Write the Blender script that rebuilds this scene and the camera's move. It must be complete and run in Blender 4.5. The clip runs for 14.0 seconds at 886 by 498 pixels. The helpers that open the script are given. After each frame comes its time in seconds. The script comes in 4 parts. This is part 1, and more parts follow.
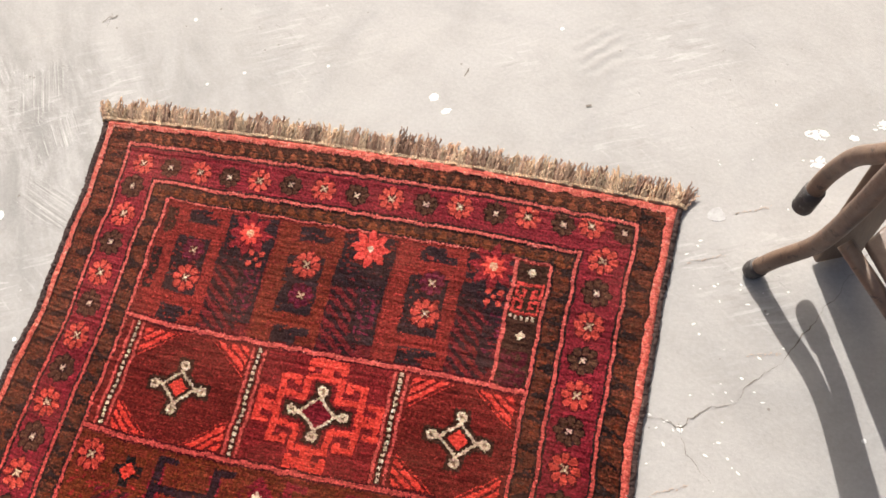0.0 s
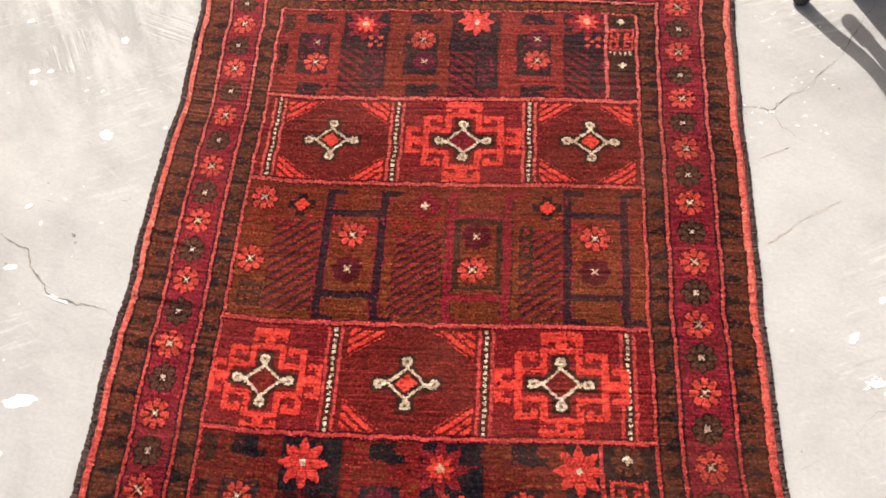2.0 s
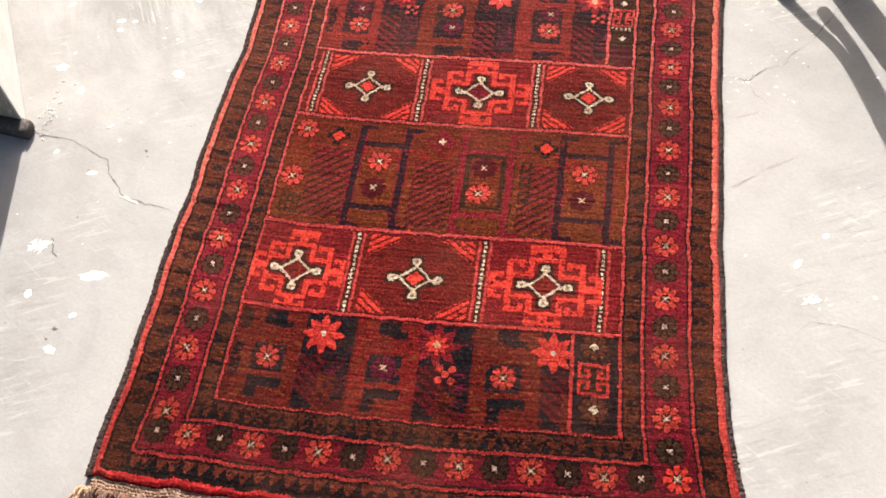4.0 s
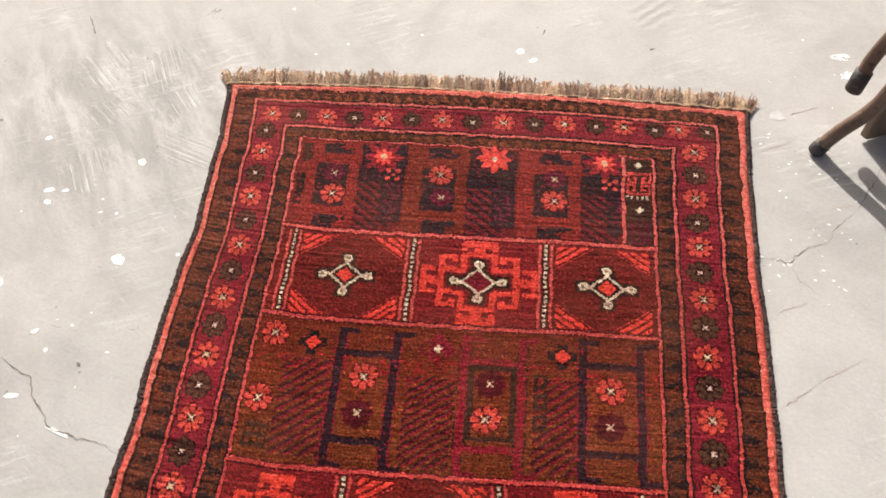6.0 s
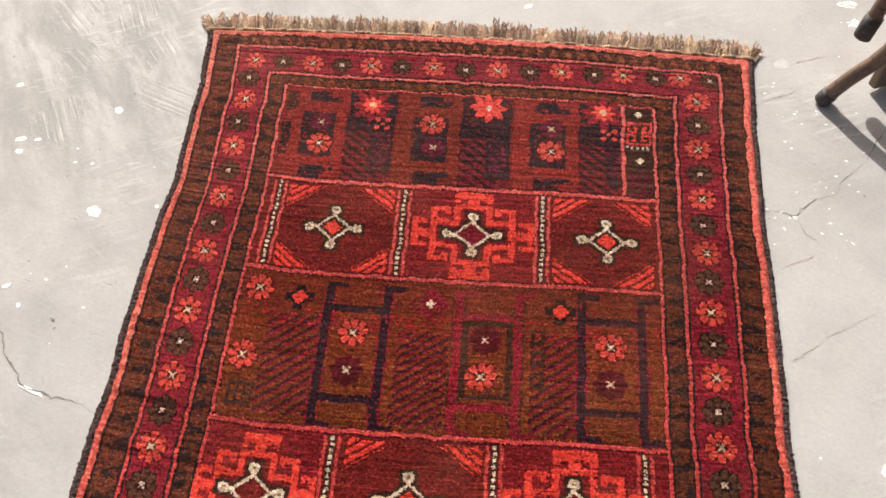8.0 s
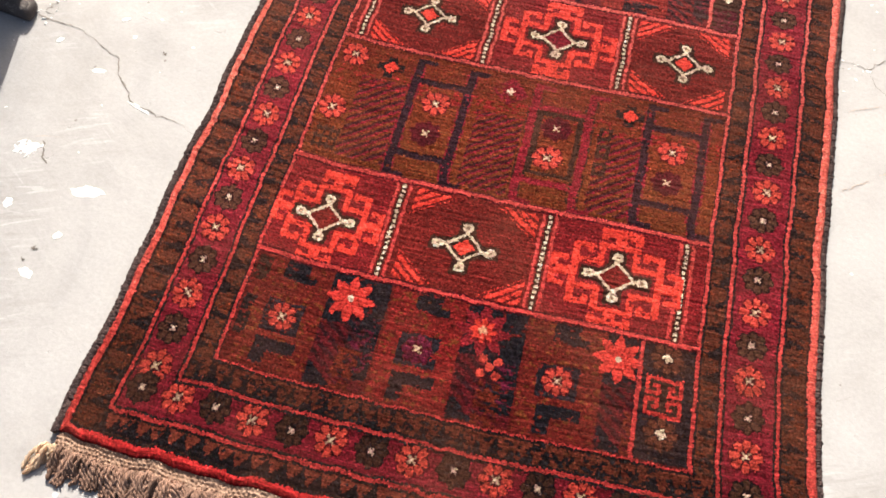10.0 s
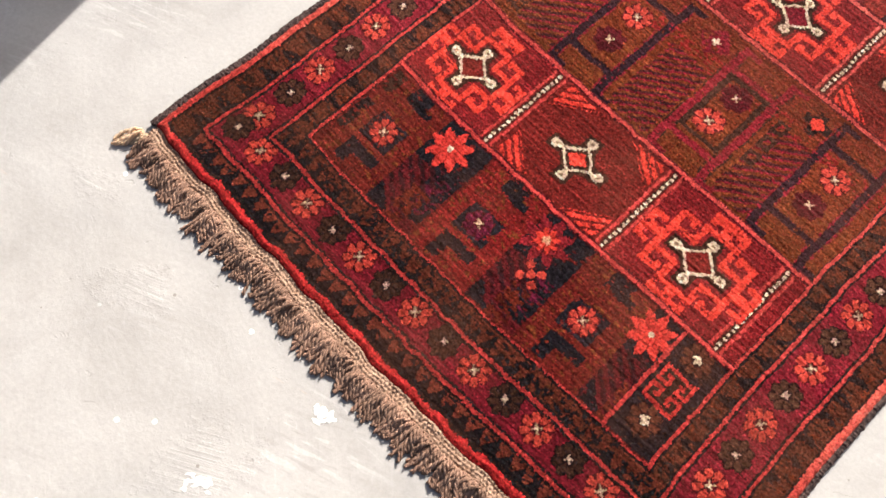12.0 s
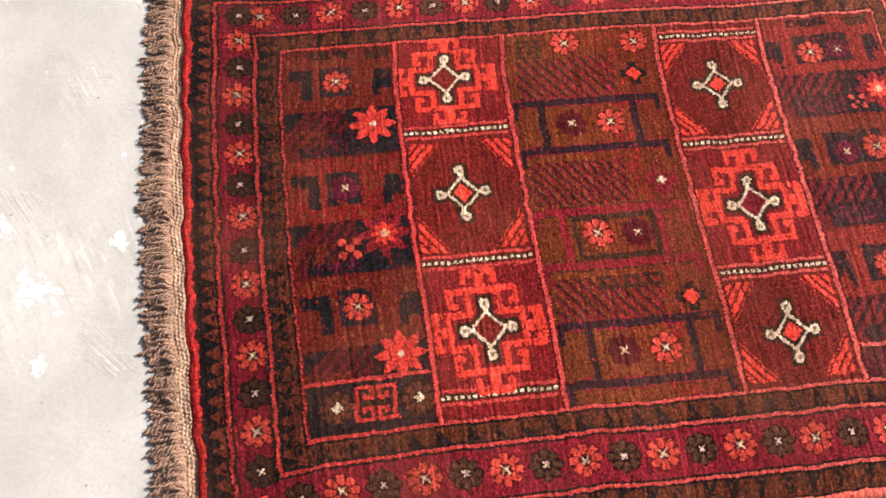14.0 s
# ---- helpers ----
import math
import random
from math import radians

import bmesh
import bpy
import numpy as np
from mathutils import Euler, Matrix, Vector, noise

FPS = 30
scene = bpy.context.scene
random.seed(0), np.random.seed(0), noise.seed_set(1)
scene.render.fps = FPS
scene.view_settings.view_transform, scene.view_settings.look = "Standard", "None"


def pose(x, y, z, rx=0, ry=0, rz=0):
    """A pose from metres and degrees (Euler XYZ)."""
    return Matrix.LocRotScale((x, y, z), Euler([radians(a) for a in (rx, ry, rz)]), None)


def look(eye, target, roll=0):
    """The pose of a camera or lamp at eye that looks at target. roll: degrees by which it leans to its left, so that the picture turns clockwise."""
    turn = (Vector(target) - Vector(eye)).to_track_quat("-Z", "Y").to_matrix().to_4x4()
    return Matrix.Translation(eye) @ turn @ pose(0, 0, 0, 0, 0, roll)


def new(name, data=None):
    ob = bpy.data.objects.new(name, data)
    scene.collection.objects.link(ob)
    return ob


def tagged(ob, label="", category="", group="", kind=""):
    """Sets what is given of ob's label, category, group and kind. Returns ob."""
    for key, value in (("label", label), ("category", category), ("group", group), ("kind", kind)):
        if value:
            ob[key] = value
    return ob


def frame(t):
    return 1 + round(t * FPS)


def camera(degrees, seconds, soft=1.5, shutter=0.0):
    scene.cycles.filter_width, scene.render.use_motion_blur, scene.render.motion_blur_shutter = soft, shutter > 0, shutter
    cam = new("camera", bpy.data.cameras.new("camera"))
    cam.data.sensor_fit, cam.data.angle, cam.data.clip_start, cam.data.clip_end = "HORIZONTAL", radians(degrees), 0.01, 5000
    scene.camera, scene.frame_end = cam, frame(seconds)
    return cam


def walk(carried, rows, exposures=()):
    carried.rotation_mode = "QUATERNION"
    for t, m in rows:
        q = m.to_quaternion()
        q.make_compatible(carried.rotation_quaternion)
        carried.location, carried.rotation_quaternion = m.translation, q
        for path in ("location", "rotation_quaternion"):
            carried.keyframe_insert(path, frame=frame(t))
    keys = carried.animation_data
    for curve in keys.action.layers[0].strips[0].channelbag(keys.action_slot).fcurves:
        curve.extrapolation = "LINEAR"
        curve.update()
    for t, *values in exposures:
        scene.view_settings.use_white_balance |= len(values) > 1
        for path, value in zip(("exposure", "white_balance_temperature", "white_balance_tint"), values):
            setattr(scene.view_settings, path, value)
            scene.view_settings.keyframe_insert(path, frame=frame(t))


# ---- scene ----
cam = camera(50.4, 14.0, soft=1.6)
PATH = [
    (0, (0.468, -0.287, 1.303), (-0.047, 0.525, -0.451), -15.0),
    (0.5, (0.367, -0.382, 1.275), (-0.054, 0.504, -0.468), -13.5),
    (1, (0.267, -0.529, 1.191), (-0.092, 0.43, -0.527), -12.7),
    (1.5, (0.212, -0.73, 1.203), (-0.105, 0.283, -0.493), -10.1),
    (2, (0.245, -0.963, 1.241), (-0.083, 0.066, -0.442), -8.4),
    (2.5, (0.354, -1.105, 1.263), (-0.091, -0.045, -0.374), -11.9),
    (2.7, (0.394, -1.161, 1.267), (-0.066, -0.113, -0.373), -10.2),
    (4.8, (0.292, -1.259, 1.367), (-0.047, -0.112, -0.236), -2.7),
    (5, (0.252, -1.153, 1.352), (-0.066, 0.012, -0.243), -0.5),
    (5.5, (0.201, -0.945, 1.316), (-0.129, 0.226, -0.271), -1.7),
    (6, (0.198, -0.88, 1.281), (-0.14, 0.294, -0.303), -4.9),
    (6.5, (0.18, -0.855, 1.263), (-0.075, 0.289, -0.357), -2.8),
    (7, (0.183, -0.849, 1.251), (-0.101, 0.338, -0.334), -1.7),
    (7.5, (0.191, -0.844, 1.24), (-0.097, 0.35, -0.338), -2.5),
    (8, (0.177, -0.863, 1.214), (-0.118, 0.262, -0.413), -3.7),
    (8.5, (0.2, -0.88, 1.186), (-0.182, 0.156, -0.482), -7.1),
    (9, (0.226, -1.002, 1.17), (-0.178, 0.036, -0.49), -2.9),
    (9.2, (0.248, -1.055, 1.186), (-0.188, -0.037, -0.479), -2.3),
    (11.3, (0.15, -1.159, 1.109), (-0.048, -0.285, -0.679), 8.8),
    (11.5, (0.192, -1.134, 1.114), (-0.125, -0.359, -0.703), 8.6),
    (12, (0.368, -1.042, 1.161), (-0.224, -0.468, -0.661), 7.7),
    (12.5, (0.471, -0.89, 1.176), (-0.195, -0.442, -0.655), 12.9),
    (13, (0.504, -0.737, 1.176), (-0.184, -0.356, -0.662), 16.9),
    (13.5, (0.645, -0.644, 1.203), (-0.212, -0.414, -0.589), 12.7),
    (14, (0.699, -0.571, 1.228), (-0.193, -0.426, -0.556), 9.6),
]
EXPOSURE = [(0.0, 0.93, 6600, 10), (1.0, 0.82, 6600, 10), (1.5, 0.83, 6600, 10), (2.0, 1.09, 6600, 10), (2.5, 1.18, 6600, 10), (5.0, 1.06, 6600, 10), (6.5, 0.84, 6600, 10), (8.0, 0.86, 6600, 10), (9.2, 1.13, 6600, 10), (11.3, 1.29, 6600, 10), (12.5, 1.24, 6600, 10), (14.0, 1.26, 6600, 10)]
walk(cam, [(t, look(eye, target, roll)) for t, eye, target, roll in PATH], EXPOSURE)

# ---- world and sun: clear day, sun behind the far end of the rug ----
SUN_WAY = Vector((0.46, -1.23, -1.0)).normalized()
sky_world = bpy.data.worlds.new("sky")
scene.world = sky_world
sky_world.use_nodes = True
sky = sky_world.node_tree.nodes.new("ShaderNodeTexSky")
sky.sky_type, sky.sun_disc = "NISHITA", False
sky.air_density, sky.dust_density, sky.ozone_density = 0.7, 6.0, 0.3
sky.sun_elevation = math.asin(-SUN_WAY.z)
sky.sun_rotation = math.atan2(-SUN_WAY.x, -SUN_WAY.y)
backing = sky_world.node_tree.nodes["Background"]
backing.inputs["Strength"].default_value = 0.09
sky_world.node_tree.links.new(sky.outputs["Color"], backing.inputs["Color"])
sun_data = bpy.data.lights.new("sun", "SUN")
sun_data.energy, sun_data.angle, sun_data.color = 4.2, radians(0.5), (1.0, 0.965, 0.925)
sun = new("sun", sun_data)
sun.matrix_world = look((3.0 * -SUN_WAY.x, 3.0 * -SUN_WAY.y, 3.0), (0, 0, 0))
sun.rotation_euler = SUN_WAY.to_track_quat("-Z", "Y").to_euler()


# ---- materials ----
class Nodes:
    """A node material in short form: n(type, input=value or socket) returns the node."""

    def __init__(self, name):
        self.mat = bpy.data.materials.new(name)
        self.mat.use_nodes = True
        self.tree = self.mat.node_tree
        self.bsdf = self.tree.nodes["Principled BSDF"]

    def put(self, socket, value):
        if isinstance(value, bpy.types.NodeSocket):
            self.tree.links.new(value, socket)
        elif isinstance(value, bpy.types.Node):
            self.tree.links.new(value.outputs[0], socket)
        elif value is not None:
            socket.default_value = value

    def n(self, kind, *values, **named):
        node = self.tree.nodes.new("ShaderNode" + kind)
        for k, v in enumerate(values):
            self.put(node.inputs[k], v)
        for k, v in named.items():
            self.put(node.inputs[k.replace("_", " ")], v)
        return node

    def noise(self, where, scale, detail=4.0, rough=0.55, distort=0.0):
        node = self.n("TexNoise", Vector=where, Scale=scale, Detail=detail, Roughness=rough, Distortion=distort)
        return node.outputs["Fac"]

    def math(self, how, a, b=None, clamp=False):
        node = self.tree.nodes.new("ShaderNodeMath")
        node.operation, node.use_clamp = how, clamp
        self.put(node.inputs[0], a)
        if b is not None:
            self.put(node.inputs[1], b)
        return node.outputs[0]

    def ramp(self, fac, low, high, c0=(0, 0, 0, 1), c1=(1, 1, 1, 1)):
        if low > high:
            low, high, c0, c1 = high, low, c1, c0
        node = self.n("ValToRGB", fac)
        node.color_ramp.elements[0].position, node.color_ramp.elements[1].position = low, high
        node.color_ramp.elements[0].color, node.color_ramp.elements[1].color = c0, c1
        return node.outputs["Color"]

    def mix(self, fac, a, b, how="MIX"):
        node = self.tree.nodes.new("ShaderNodeMix")
        node.data_type, node.blend_type = "RGBA", how
        self.put(node.inputs["Factor"], fac)
        self.put(node.inputs[6], a)
        self.put(node.inputs[7], b)
        return node.outputs[2]

    def done(self, color, rough, height=None, strength=0.3, distance=0.002, sheen=0.0, specular=0.5):
        self.put(self.bsdf.inputs["Base Color"], color)
        self.put(self.bsdf.inputs["Roughness"], rough)
        self.bsdf.inputs["Sheen Weight"].default_value = sheen
        self.bsdf.inputs["Sheen Roughness"].default_value = 0.4
        self.bsdf.inputs["Sheen Tint"].default_value = (1.0, 0.72, 0.62, 1.0)
        self.bsdf.inputs["Specular IOR Level"].default_value = specular
        if height is not None:
            bump = self.n("Bump", Strength=strength, Distance=distance, Height=height)
            self.put(self.bsdf.inputs["Normal"], bump)
        return self.mat


def rgb(r, g, b):
    return (r, g, b, 1.0)


def concrete():
    m = Nodes("trowelled_concrete")
    at = m.n("TexCoord").outputs["Object"]
    broad = m.noise(at, 1.6, 3, 0.5, 0.4)
    mid = m.noise(at, 7.0, 8, 0.66, 0.3)
    fine = m.noise(at, 160.0, 4, 0.7)
    col = m.mix(m.ramp(broad, 0.35, 0.68), rgb(0.295, 0.281, 0.261), rgb(0.355, 0.342, 0.322))
    col = m.mix(m.ramp(mid, 0.46, 0.80), col, rgb(0.366, 0.354, 0.335))
    col = m.mix(m.math("MULTIPLY", m.ramp(mid, 0.46, 0.28), 0.55), col, rgb(0.245, 0.233, 0.218))
    # cloudy blooms of lime and wear
    cloud = m.noise(at, 3.1, 7, 0.62, 1.1)
    col = m.mix(m.math("MULTIPLY", m.ramp(cloud, 0.52, 0.66), 0.50), col, rgb(0.372, 0.355, 0.330))
    col = m.mix(m.math("MULTIPLY", m.ramp(cloud, 0.47, 0.34), 0.55), col, rgb(0.252, 0.244, 0.233))
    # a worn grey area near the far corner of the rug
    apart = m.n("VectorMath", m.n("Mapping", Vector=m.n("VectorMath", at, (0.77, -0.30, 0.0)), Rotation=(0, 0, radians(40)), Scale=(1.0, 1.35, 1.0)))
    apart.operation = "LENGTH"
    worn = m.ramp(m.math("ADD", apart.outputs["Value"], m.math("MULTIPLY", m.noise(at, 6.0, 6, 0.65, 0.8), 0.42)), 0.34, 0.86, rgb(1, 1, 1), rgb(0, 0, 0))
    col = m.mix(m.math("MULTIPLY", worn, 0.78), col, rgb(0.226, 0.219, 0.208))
    smear = m.noise(m.n("Mapping", Vector=m.n("Mapping", Vector=at, Rotation=(0, 0, radians(52))), Scale=(0.8, 2.8, 1.0)), 5.0, 8, 0.70, 0.35)
    wide_worn = m.ramp(m.math("ADD", apart.outputs["Value"], m.math("MULTIPLY", broad, 0.5)), 0.45, 0.90, rgb(1, 1, 1), rgb(0, 0, 0))
    col = m.mix(m.math("MULTIPLY", wide_worn, m.math("MULTIPLY", m.ramp(smear, 0.49, 0.62), 0.80)), col, rgb(0.378, 0.366, 0.347))
    col = m.mix(m.math("MULTIPLY", wide_worn, m.math("MULTIPLY", m.ramp(smear, 0.49, 0.38), 0.75)), col, rgb(0.215, 0.208, 0.197))
    # sets of trowel strokes and scratches: centre, direction, half length, half width, fineness, depth
    relief = None
    for cx, cy, deg, along, across, fineness, depth in (
        (-0.742, 0.428, -58, 0.26, 0.24, 1.0, 0.8), (-0.870, 0.400, -41, 0.32, 0.24, 0.8, 0.8), (-0.630, 0.215, -16, 0.31, 0.20, 1.0, 0.8),
        (-0.655, 0.358, -46, 0.22, 0.22, 1.0, 0.8), (-0.770, 0.120, -55, 0.27, 0.26, 0.8, 0.8), (-0.790, 0.270, -36, 0.29, 0.22, 0.8, 0.8),
        (0.060, -1.090, 38, 0.26, 0.20, 1.5, 0.6), (0.250, -0.940, 50, 0.22, 0.10, 1.3, 0.6), (-0.375, -1.010, 27, 0.20, 0.14, 1.2, 0.6), (-0.190, -1.030, 32, 0.18, 0.12, 1.2, 0.6),
    ):
        moved = m.n("VectorMath", at, (-cx, -cy, 0.0))
        turned = m.n("Mapping", Vector=moved, Rotation=(0, 0, radians(-deg)))
        reach = m.n("VectorMath", m.n("Mapping", Vector=turned, Scale=(1 / along, 1 / across, 1.0)))
        reach.operation = "LENGTH"
        edge = m.math("ADD", reach.outputs["Value"], m.math("MULTIPLY", m.noise(at, 7.0, 6, 0.75), 1.5))
        here = m.ramp(edge, 0.85, 1.75, rgb(1, 1, 1), rgb(0, 0, 0))
        strokes = m.noise(m.n("Mapping", Vector=turned, Scale=(4.5, 170.0 * fineness, 1.0)), 1.0, 5, 0.68, 0.08)
        # strokes thin out towards the edge of the set
        light = m.ramp(m.math("ADD", strokes, m.math("MULTIPLY", here, 0.11)), 0.62, 0.75)
        dark = m.ramp(m.math("SUBTRACT", strokes, m.math("MULTIPLY", here, 0.11)), 0.39, 0.28)
        col = m.mix(m.math("MULTIPLY", here, m.math("MULTIPLY", light, 0.95 * depth)), col, rgb(0.455, 0.438, 0.408))
        col = m.mix(m.math("MULTIPLY", here, m.math("MULTIPLY", dark, 0.80 * depth)), col, rgb(0.190, 0.183, 0.172))
        set_relief = m.math("MULTIPLY", here, strokes)
        relief = set_relief if relief is None else m.math("ADD", relief, set_relief)
    # a few ripples left by the trowel behind the rug
    moved = m.n("VectorMath", at, (-0.228, -0.757, 0.0))
    bent = m.n("Mapping", Vector=moved, Rotation=(0, 0, radians(-44)))
    across_ripples = m.n("SeparateXYZ", bent)
    wave = m.math("SINE", m.math("MULTIPLY", m.math("ADD", across_ripples.outputs[1], m.math("MULTIPLY", m.noise(at, 11.0, 2), 0.05)), 235.0))
    reach = m.n("VectorMath", m.n("Mapping", Vector=moved, Scale=(14.0, 12.0, 1.0)))
    reach.operation = "LENGTH"
    near_ripples = m.ramp(m.math("ADD", reach.outputs["Value"], m.math("MULTIPLY", m.noise(at, 20.0, 3), 0.5)), 0.7, 1.3, rgb(1, 1, 1), rgb(0, 0, 0))
    col = m.mix(m.math("MULTIPLY", near_ripples, m.ramp(wave, 0.2, 1.0, rgb(0, 0, 0), rgb(0.5, 0.5, 0.5))), col, rgb(0.270, 0.255, 0.238))
    relief = m.math("ADD", relief, m.math("MULTIPLY", near_ripples, m.math("MULTIPLY", wave, 0.5)))
    # small pits
    pits = m.math("MULTIPLY", m.ramp(m.noise(at, 48.0, 3, 0.6, 0.6), 0.66, 0.74), m.ramp(m.noise(at, 3.6, 2), 0.48, 0.60))
    col = m.mix(m.math("MULTIPLY", pits, 0.55), col, rgb(0.215, 0.205, 0.190))
    # long faint trowel lines
    turned = m.n("Mapping", Vector=m.n("Mapping", Vector=at, Rotation=(0, 0, radians(24))), Scale=(2.0, 9.0, 1.0))
    lines = m.noise(turned, 1.0, 7, 0.6, 1.6)
    col = m.mix(m.math("MULTIPLY", m.ramp(lines, 0.50, 0.82), 0.18), col, rgb(0.372, 0.360, 0.340))
    col = m.mix(m.math("MULTIPLY", m.ramp(lines, 0.44, 0.30), 0.13), col, rgb(0.252, 0.240, 0.223))
    # fine scratches left by the trowel
    for turn, scale, low, deep in ((31, 130.0, 0.64, 0.30), (-12, 170.0, 0.67, 0.30), (-29, 95.0, 0.58, 0.42)):
        fine_turn = m.n("Mapping", Vector=m.n("Mapping", Vector=at, Rotation=(0, 0, radians(turn))), Scale=(15.0, scale, 1.0))
        scratch = m.noise(fine_turn, 1.0, 2, 0.5, 0.3)
        some_here = m.ramp(m.noise(at, 4.0, 3), 0.50, 0.64)
        col = m.mix(m.math("MULTIPLY", some_here, m.math("MULTIPLY", m.ramp(scratch, low, low + 0.06), deep)), col, rgb(0.232, 0.219, 0.202))
        col = m.mix(m.math("MULTIPLY", some_here, m.math("MULTIPLY", m.ramp(scratch, 1.0 - low, 0.94 - low), deep)), col, rgb(0.455, 0.441, 0.42))
    # rusty scuffs
    scuff = m.n("Mapping", Vector=m.n("Mapping", Vector=at, Rotation=(0, 0, radians(-22))), Scale=(4.0, 30.0, 1.0))
    col = m.mix(m.math("MULTIPLY", m.ramp(m.noise(scuff, 1.0, 5, 0.7), 0.68, 0.76), 0.45), col, rgb(0.43, 0.31, 0.22))
    # lime flecks
    cells = m.n("TexVoronoi", Vector=at, Scale=34.0)
    few = m.math("GREATER_THAN", m.n("SeparateColor", cells.outputs["Color"]).outputs[0], 0.92)
    speck = m.math("MULTIPLY", few, m.math("LESS_THAN", m.math("ADD", cells.outputs["Distance"], m.math("MULTIPLY", fine, 0.16)), 0.20))
    col = m.mix(m.math("MULTIPLY", speck, m.ramp(mid, 0.40, 0.55)), col, rgb(0.68, 0.67, 0.65))
    grit = m.n("TexVoronoi", Vector=at, Scale=55.0)
    some = m.math("GREATER_THAN", m.n("SeparateColor", grit.outputs["Color"]).outputs[1], 0.965)
    dark = m.math("MULTIPLY", some, m.math("LESS_THAN", grit.outputs["Distance"], 0.13))
    col = m.mix(m.math("MULTIPLY", dark, 0.7), col, rgb(0.16, 0.14, 0.12))
    col = m.mix(0.08, col, m.ramp(fine, 0.30, 0.75), "OVERLAY")
    height = m.math("ADD", m.math("MULTIPLY", fine, 0.25), m.math("ADD", m.math("MULTIPLY", mid, 1.0), m.math("MULTIPLY", lines, 0.45)))
    height = m.math("ADD", height, m.math("SUBTRACT", m.math("MULTIPLY", relief, 0.7), m.math("MULTIPLY", pits, 0.5)))
    rough = m.math("ADD", m.math("MULTIPLY", mid, 0.30), 0.58)
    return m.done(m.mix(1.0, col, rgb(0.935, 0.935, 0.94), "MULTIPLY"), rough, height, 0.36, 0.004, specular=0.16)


def wool(name):
    m = Nodes(name)
    at = m.n("TexCoord").outputs["Object"]
    knots = m.n("Attribute")
    knots.attribute_name = "knots"
    hair = m.noise(m.n("Mapping", Vector=at, Rotation=(0, 0, radians(-3)), Scale=(0.38, 1.0, 1.0)), 1000.0, 3, 0.7)
    worn = m.noise(at, 5.0, 4, 0.6)
    col = m.mix(0.75, knots.outputs["Color"], m.ramp(hair, 0.25, 0.75, rgb(0.22, 0.22, 0.22), rgb(1.0, 1.0, 1.0)), "MULTIPLY")
    col = m.mix(m.math("MULTIPLY", m.ramp(worn, 0.45, 0.75), 0.10), col, rgb(0.30, 0.12, 0.07))
    return m.done(col, 0.85, hair, 0.7, 0.0015, sheen=0.07, specular=0.02)


def plain(name, c0, c1, scale, rough, bump=0.3, distance=0.001, sheen=0.0, metallic=0.0, chips=None, specular=0.5, stretch=(1, 1, 1)):
    """Two-tone surface with grain, and chips of a third colour."""
    m = Nodes(name)
    at = m.n("Mapping", Vector=m.n("TexCoord").outputs["Object"], Scale=stretch)
    big = m.noise(at, scale, 5, 0.6, 0.3)
    small = m.noise(at, scale * 9, 4, 0.65)
    col = m.mix(m.ramp(big, 0.35, 0.68), c0, c1)
    col = m.mix(m.math("MULTIPLY", small, 0.35), col, tuple(0.55 * v for v in c0[:3]) + (1.0,))
    if chips:
        col = m.mix(m.ramp(m.noise(at, scale * 2.3, 7, 0.7, 0.5), 0.56, 0.63), col, chips)
    m.bsdf.inputs["Metallic"].default_value = metallic
    return m.done(col, m.math("ADD", m.math("MULTIPLY", small, 0.25), rough - 0.12), small, bump, distance, sheen=sheen, specular=specular)


CONCRETE = concrete()
WOOL = wool("knotted_wool")
GOAT = plain("dark_goat_hair", rgb(0.036, 0.023, 0.022), rgb(0.105, 0.066, 0.056), 160, 0.9, 0.8, 0.002, sheen=0.05, specular=0.1)


def yarn(name, c0, c1, through_light):
    """Twisted undyed wool; some light shines through the loose strands."""
    m = Nodes(name)
    at = m.n("TexCoord").outputs["Object"]
    big, small = m.noise(at, 70, 4, 0.6, 0.3), m.noise(at, 800, 3, 0.65)
    col = m.mix(m.ramp(big, 0.35, 0.68), c0, c1)
    col = m.mix(m.math("MULTIPLY", small, 0.30), col, tuple(0.5 * v for v in c0[:3]) + (1.0,))
    tone = m.math("ADD", m.math("MULTIPLY", m.n("ObjectInfo").outputs["Random"], 0.50), 0.72)
    col = m.mix(1.0, col, m.n("CombineColor", tone, tone, tone).outputs[0], "MULTIPLY")
    m.done(col, 0.9, small, 0.6, 0.001, specular=0.08)
    glow = m.n("BsdfTranslucent", Color=col)
    both = m.n("MixShader", through_light, m.bsdf.outputs[0], glow)
    m.tree.links.new(both.outputs[0], m.tree.nodes["Material Output"].inputs["Surface"])
    return m.mat


FLATWEAVE = yarn("undyed_flatweave", rgb(0.258, 0.156, 0.105), rgb(0.395, 0.260, 0.182), 0.0)
YARN = yarn("undyed_wool_yarn", rgb(0.240, 0.137, 0.096), rgb(0.400, 0.250, 0.179), 0.33)
# far-end yarns: pale wool, lightened further in colour to offset its shaded side
YARN_PALE = yarn("pale_wool_yarn", rgb(0.63, 0.450, 0.300), rgb(0.80, 0.62, 0.44), 0.50)
YARN_GREY = yarn("brown_wool_yarn", rgb(0.53, 0.350, 0.245), rgb(0.76, 0.56, 0.41), 0.55)
YARN_DARK = yarn("dark_wool_yarn", rgb(0.30, 0.175, 0.125), rgb(0.48, 0.31, 0.225), 0.50)
BROWN_PAINT = plain("worn_brown_painted_steel", rgb(0.115, 0.070, 0.046), rgb(0.19, 0.122, 0.082), 30, 0.5, 0.5, 0.001, chips=rgb(0.065, 0.040, 0.028))
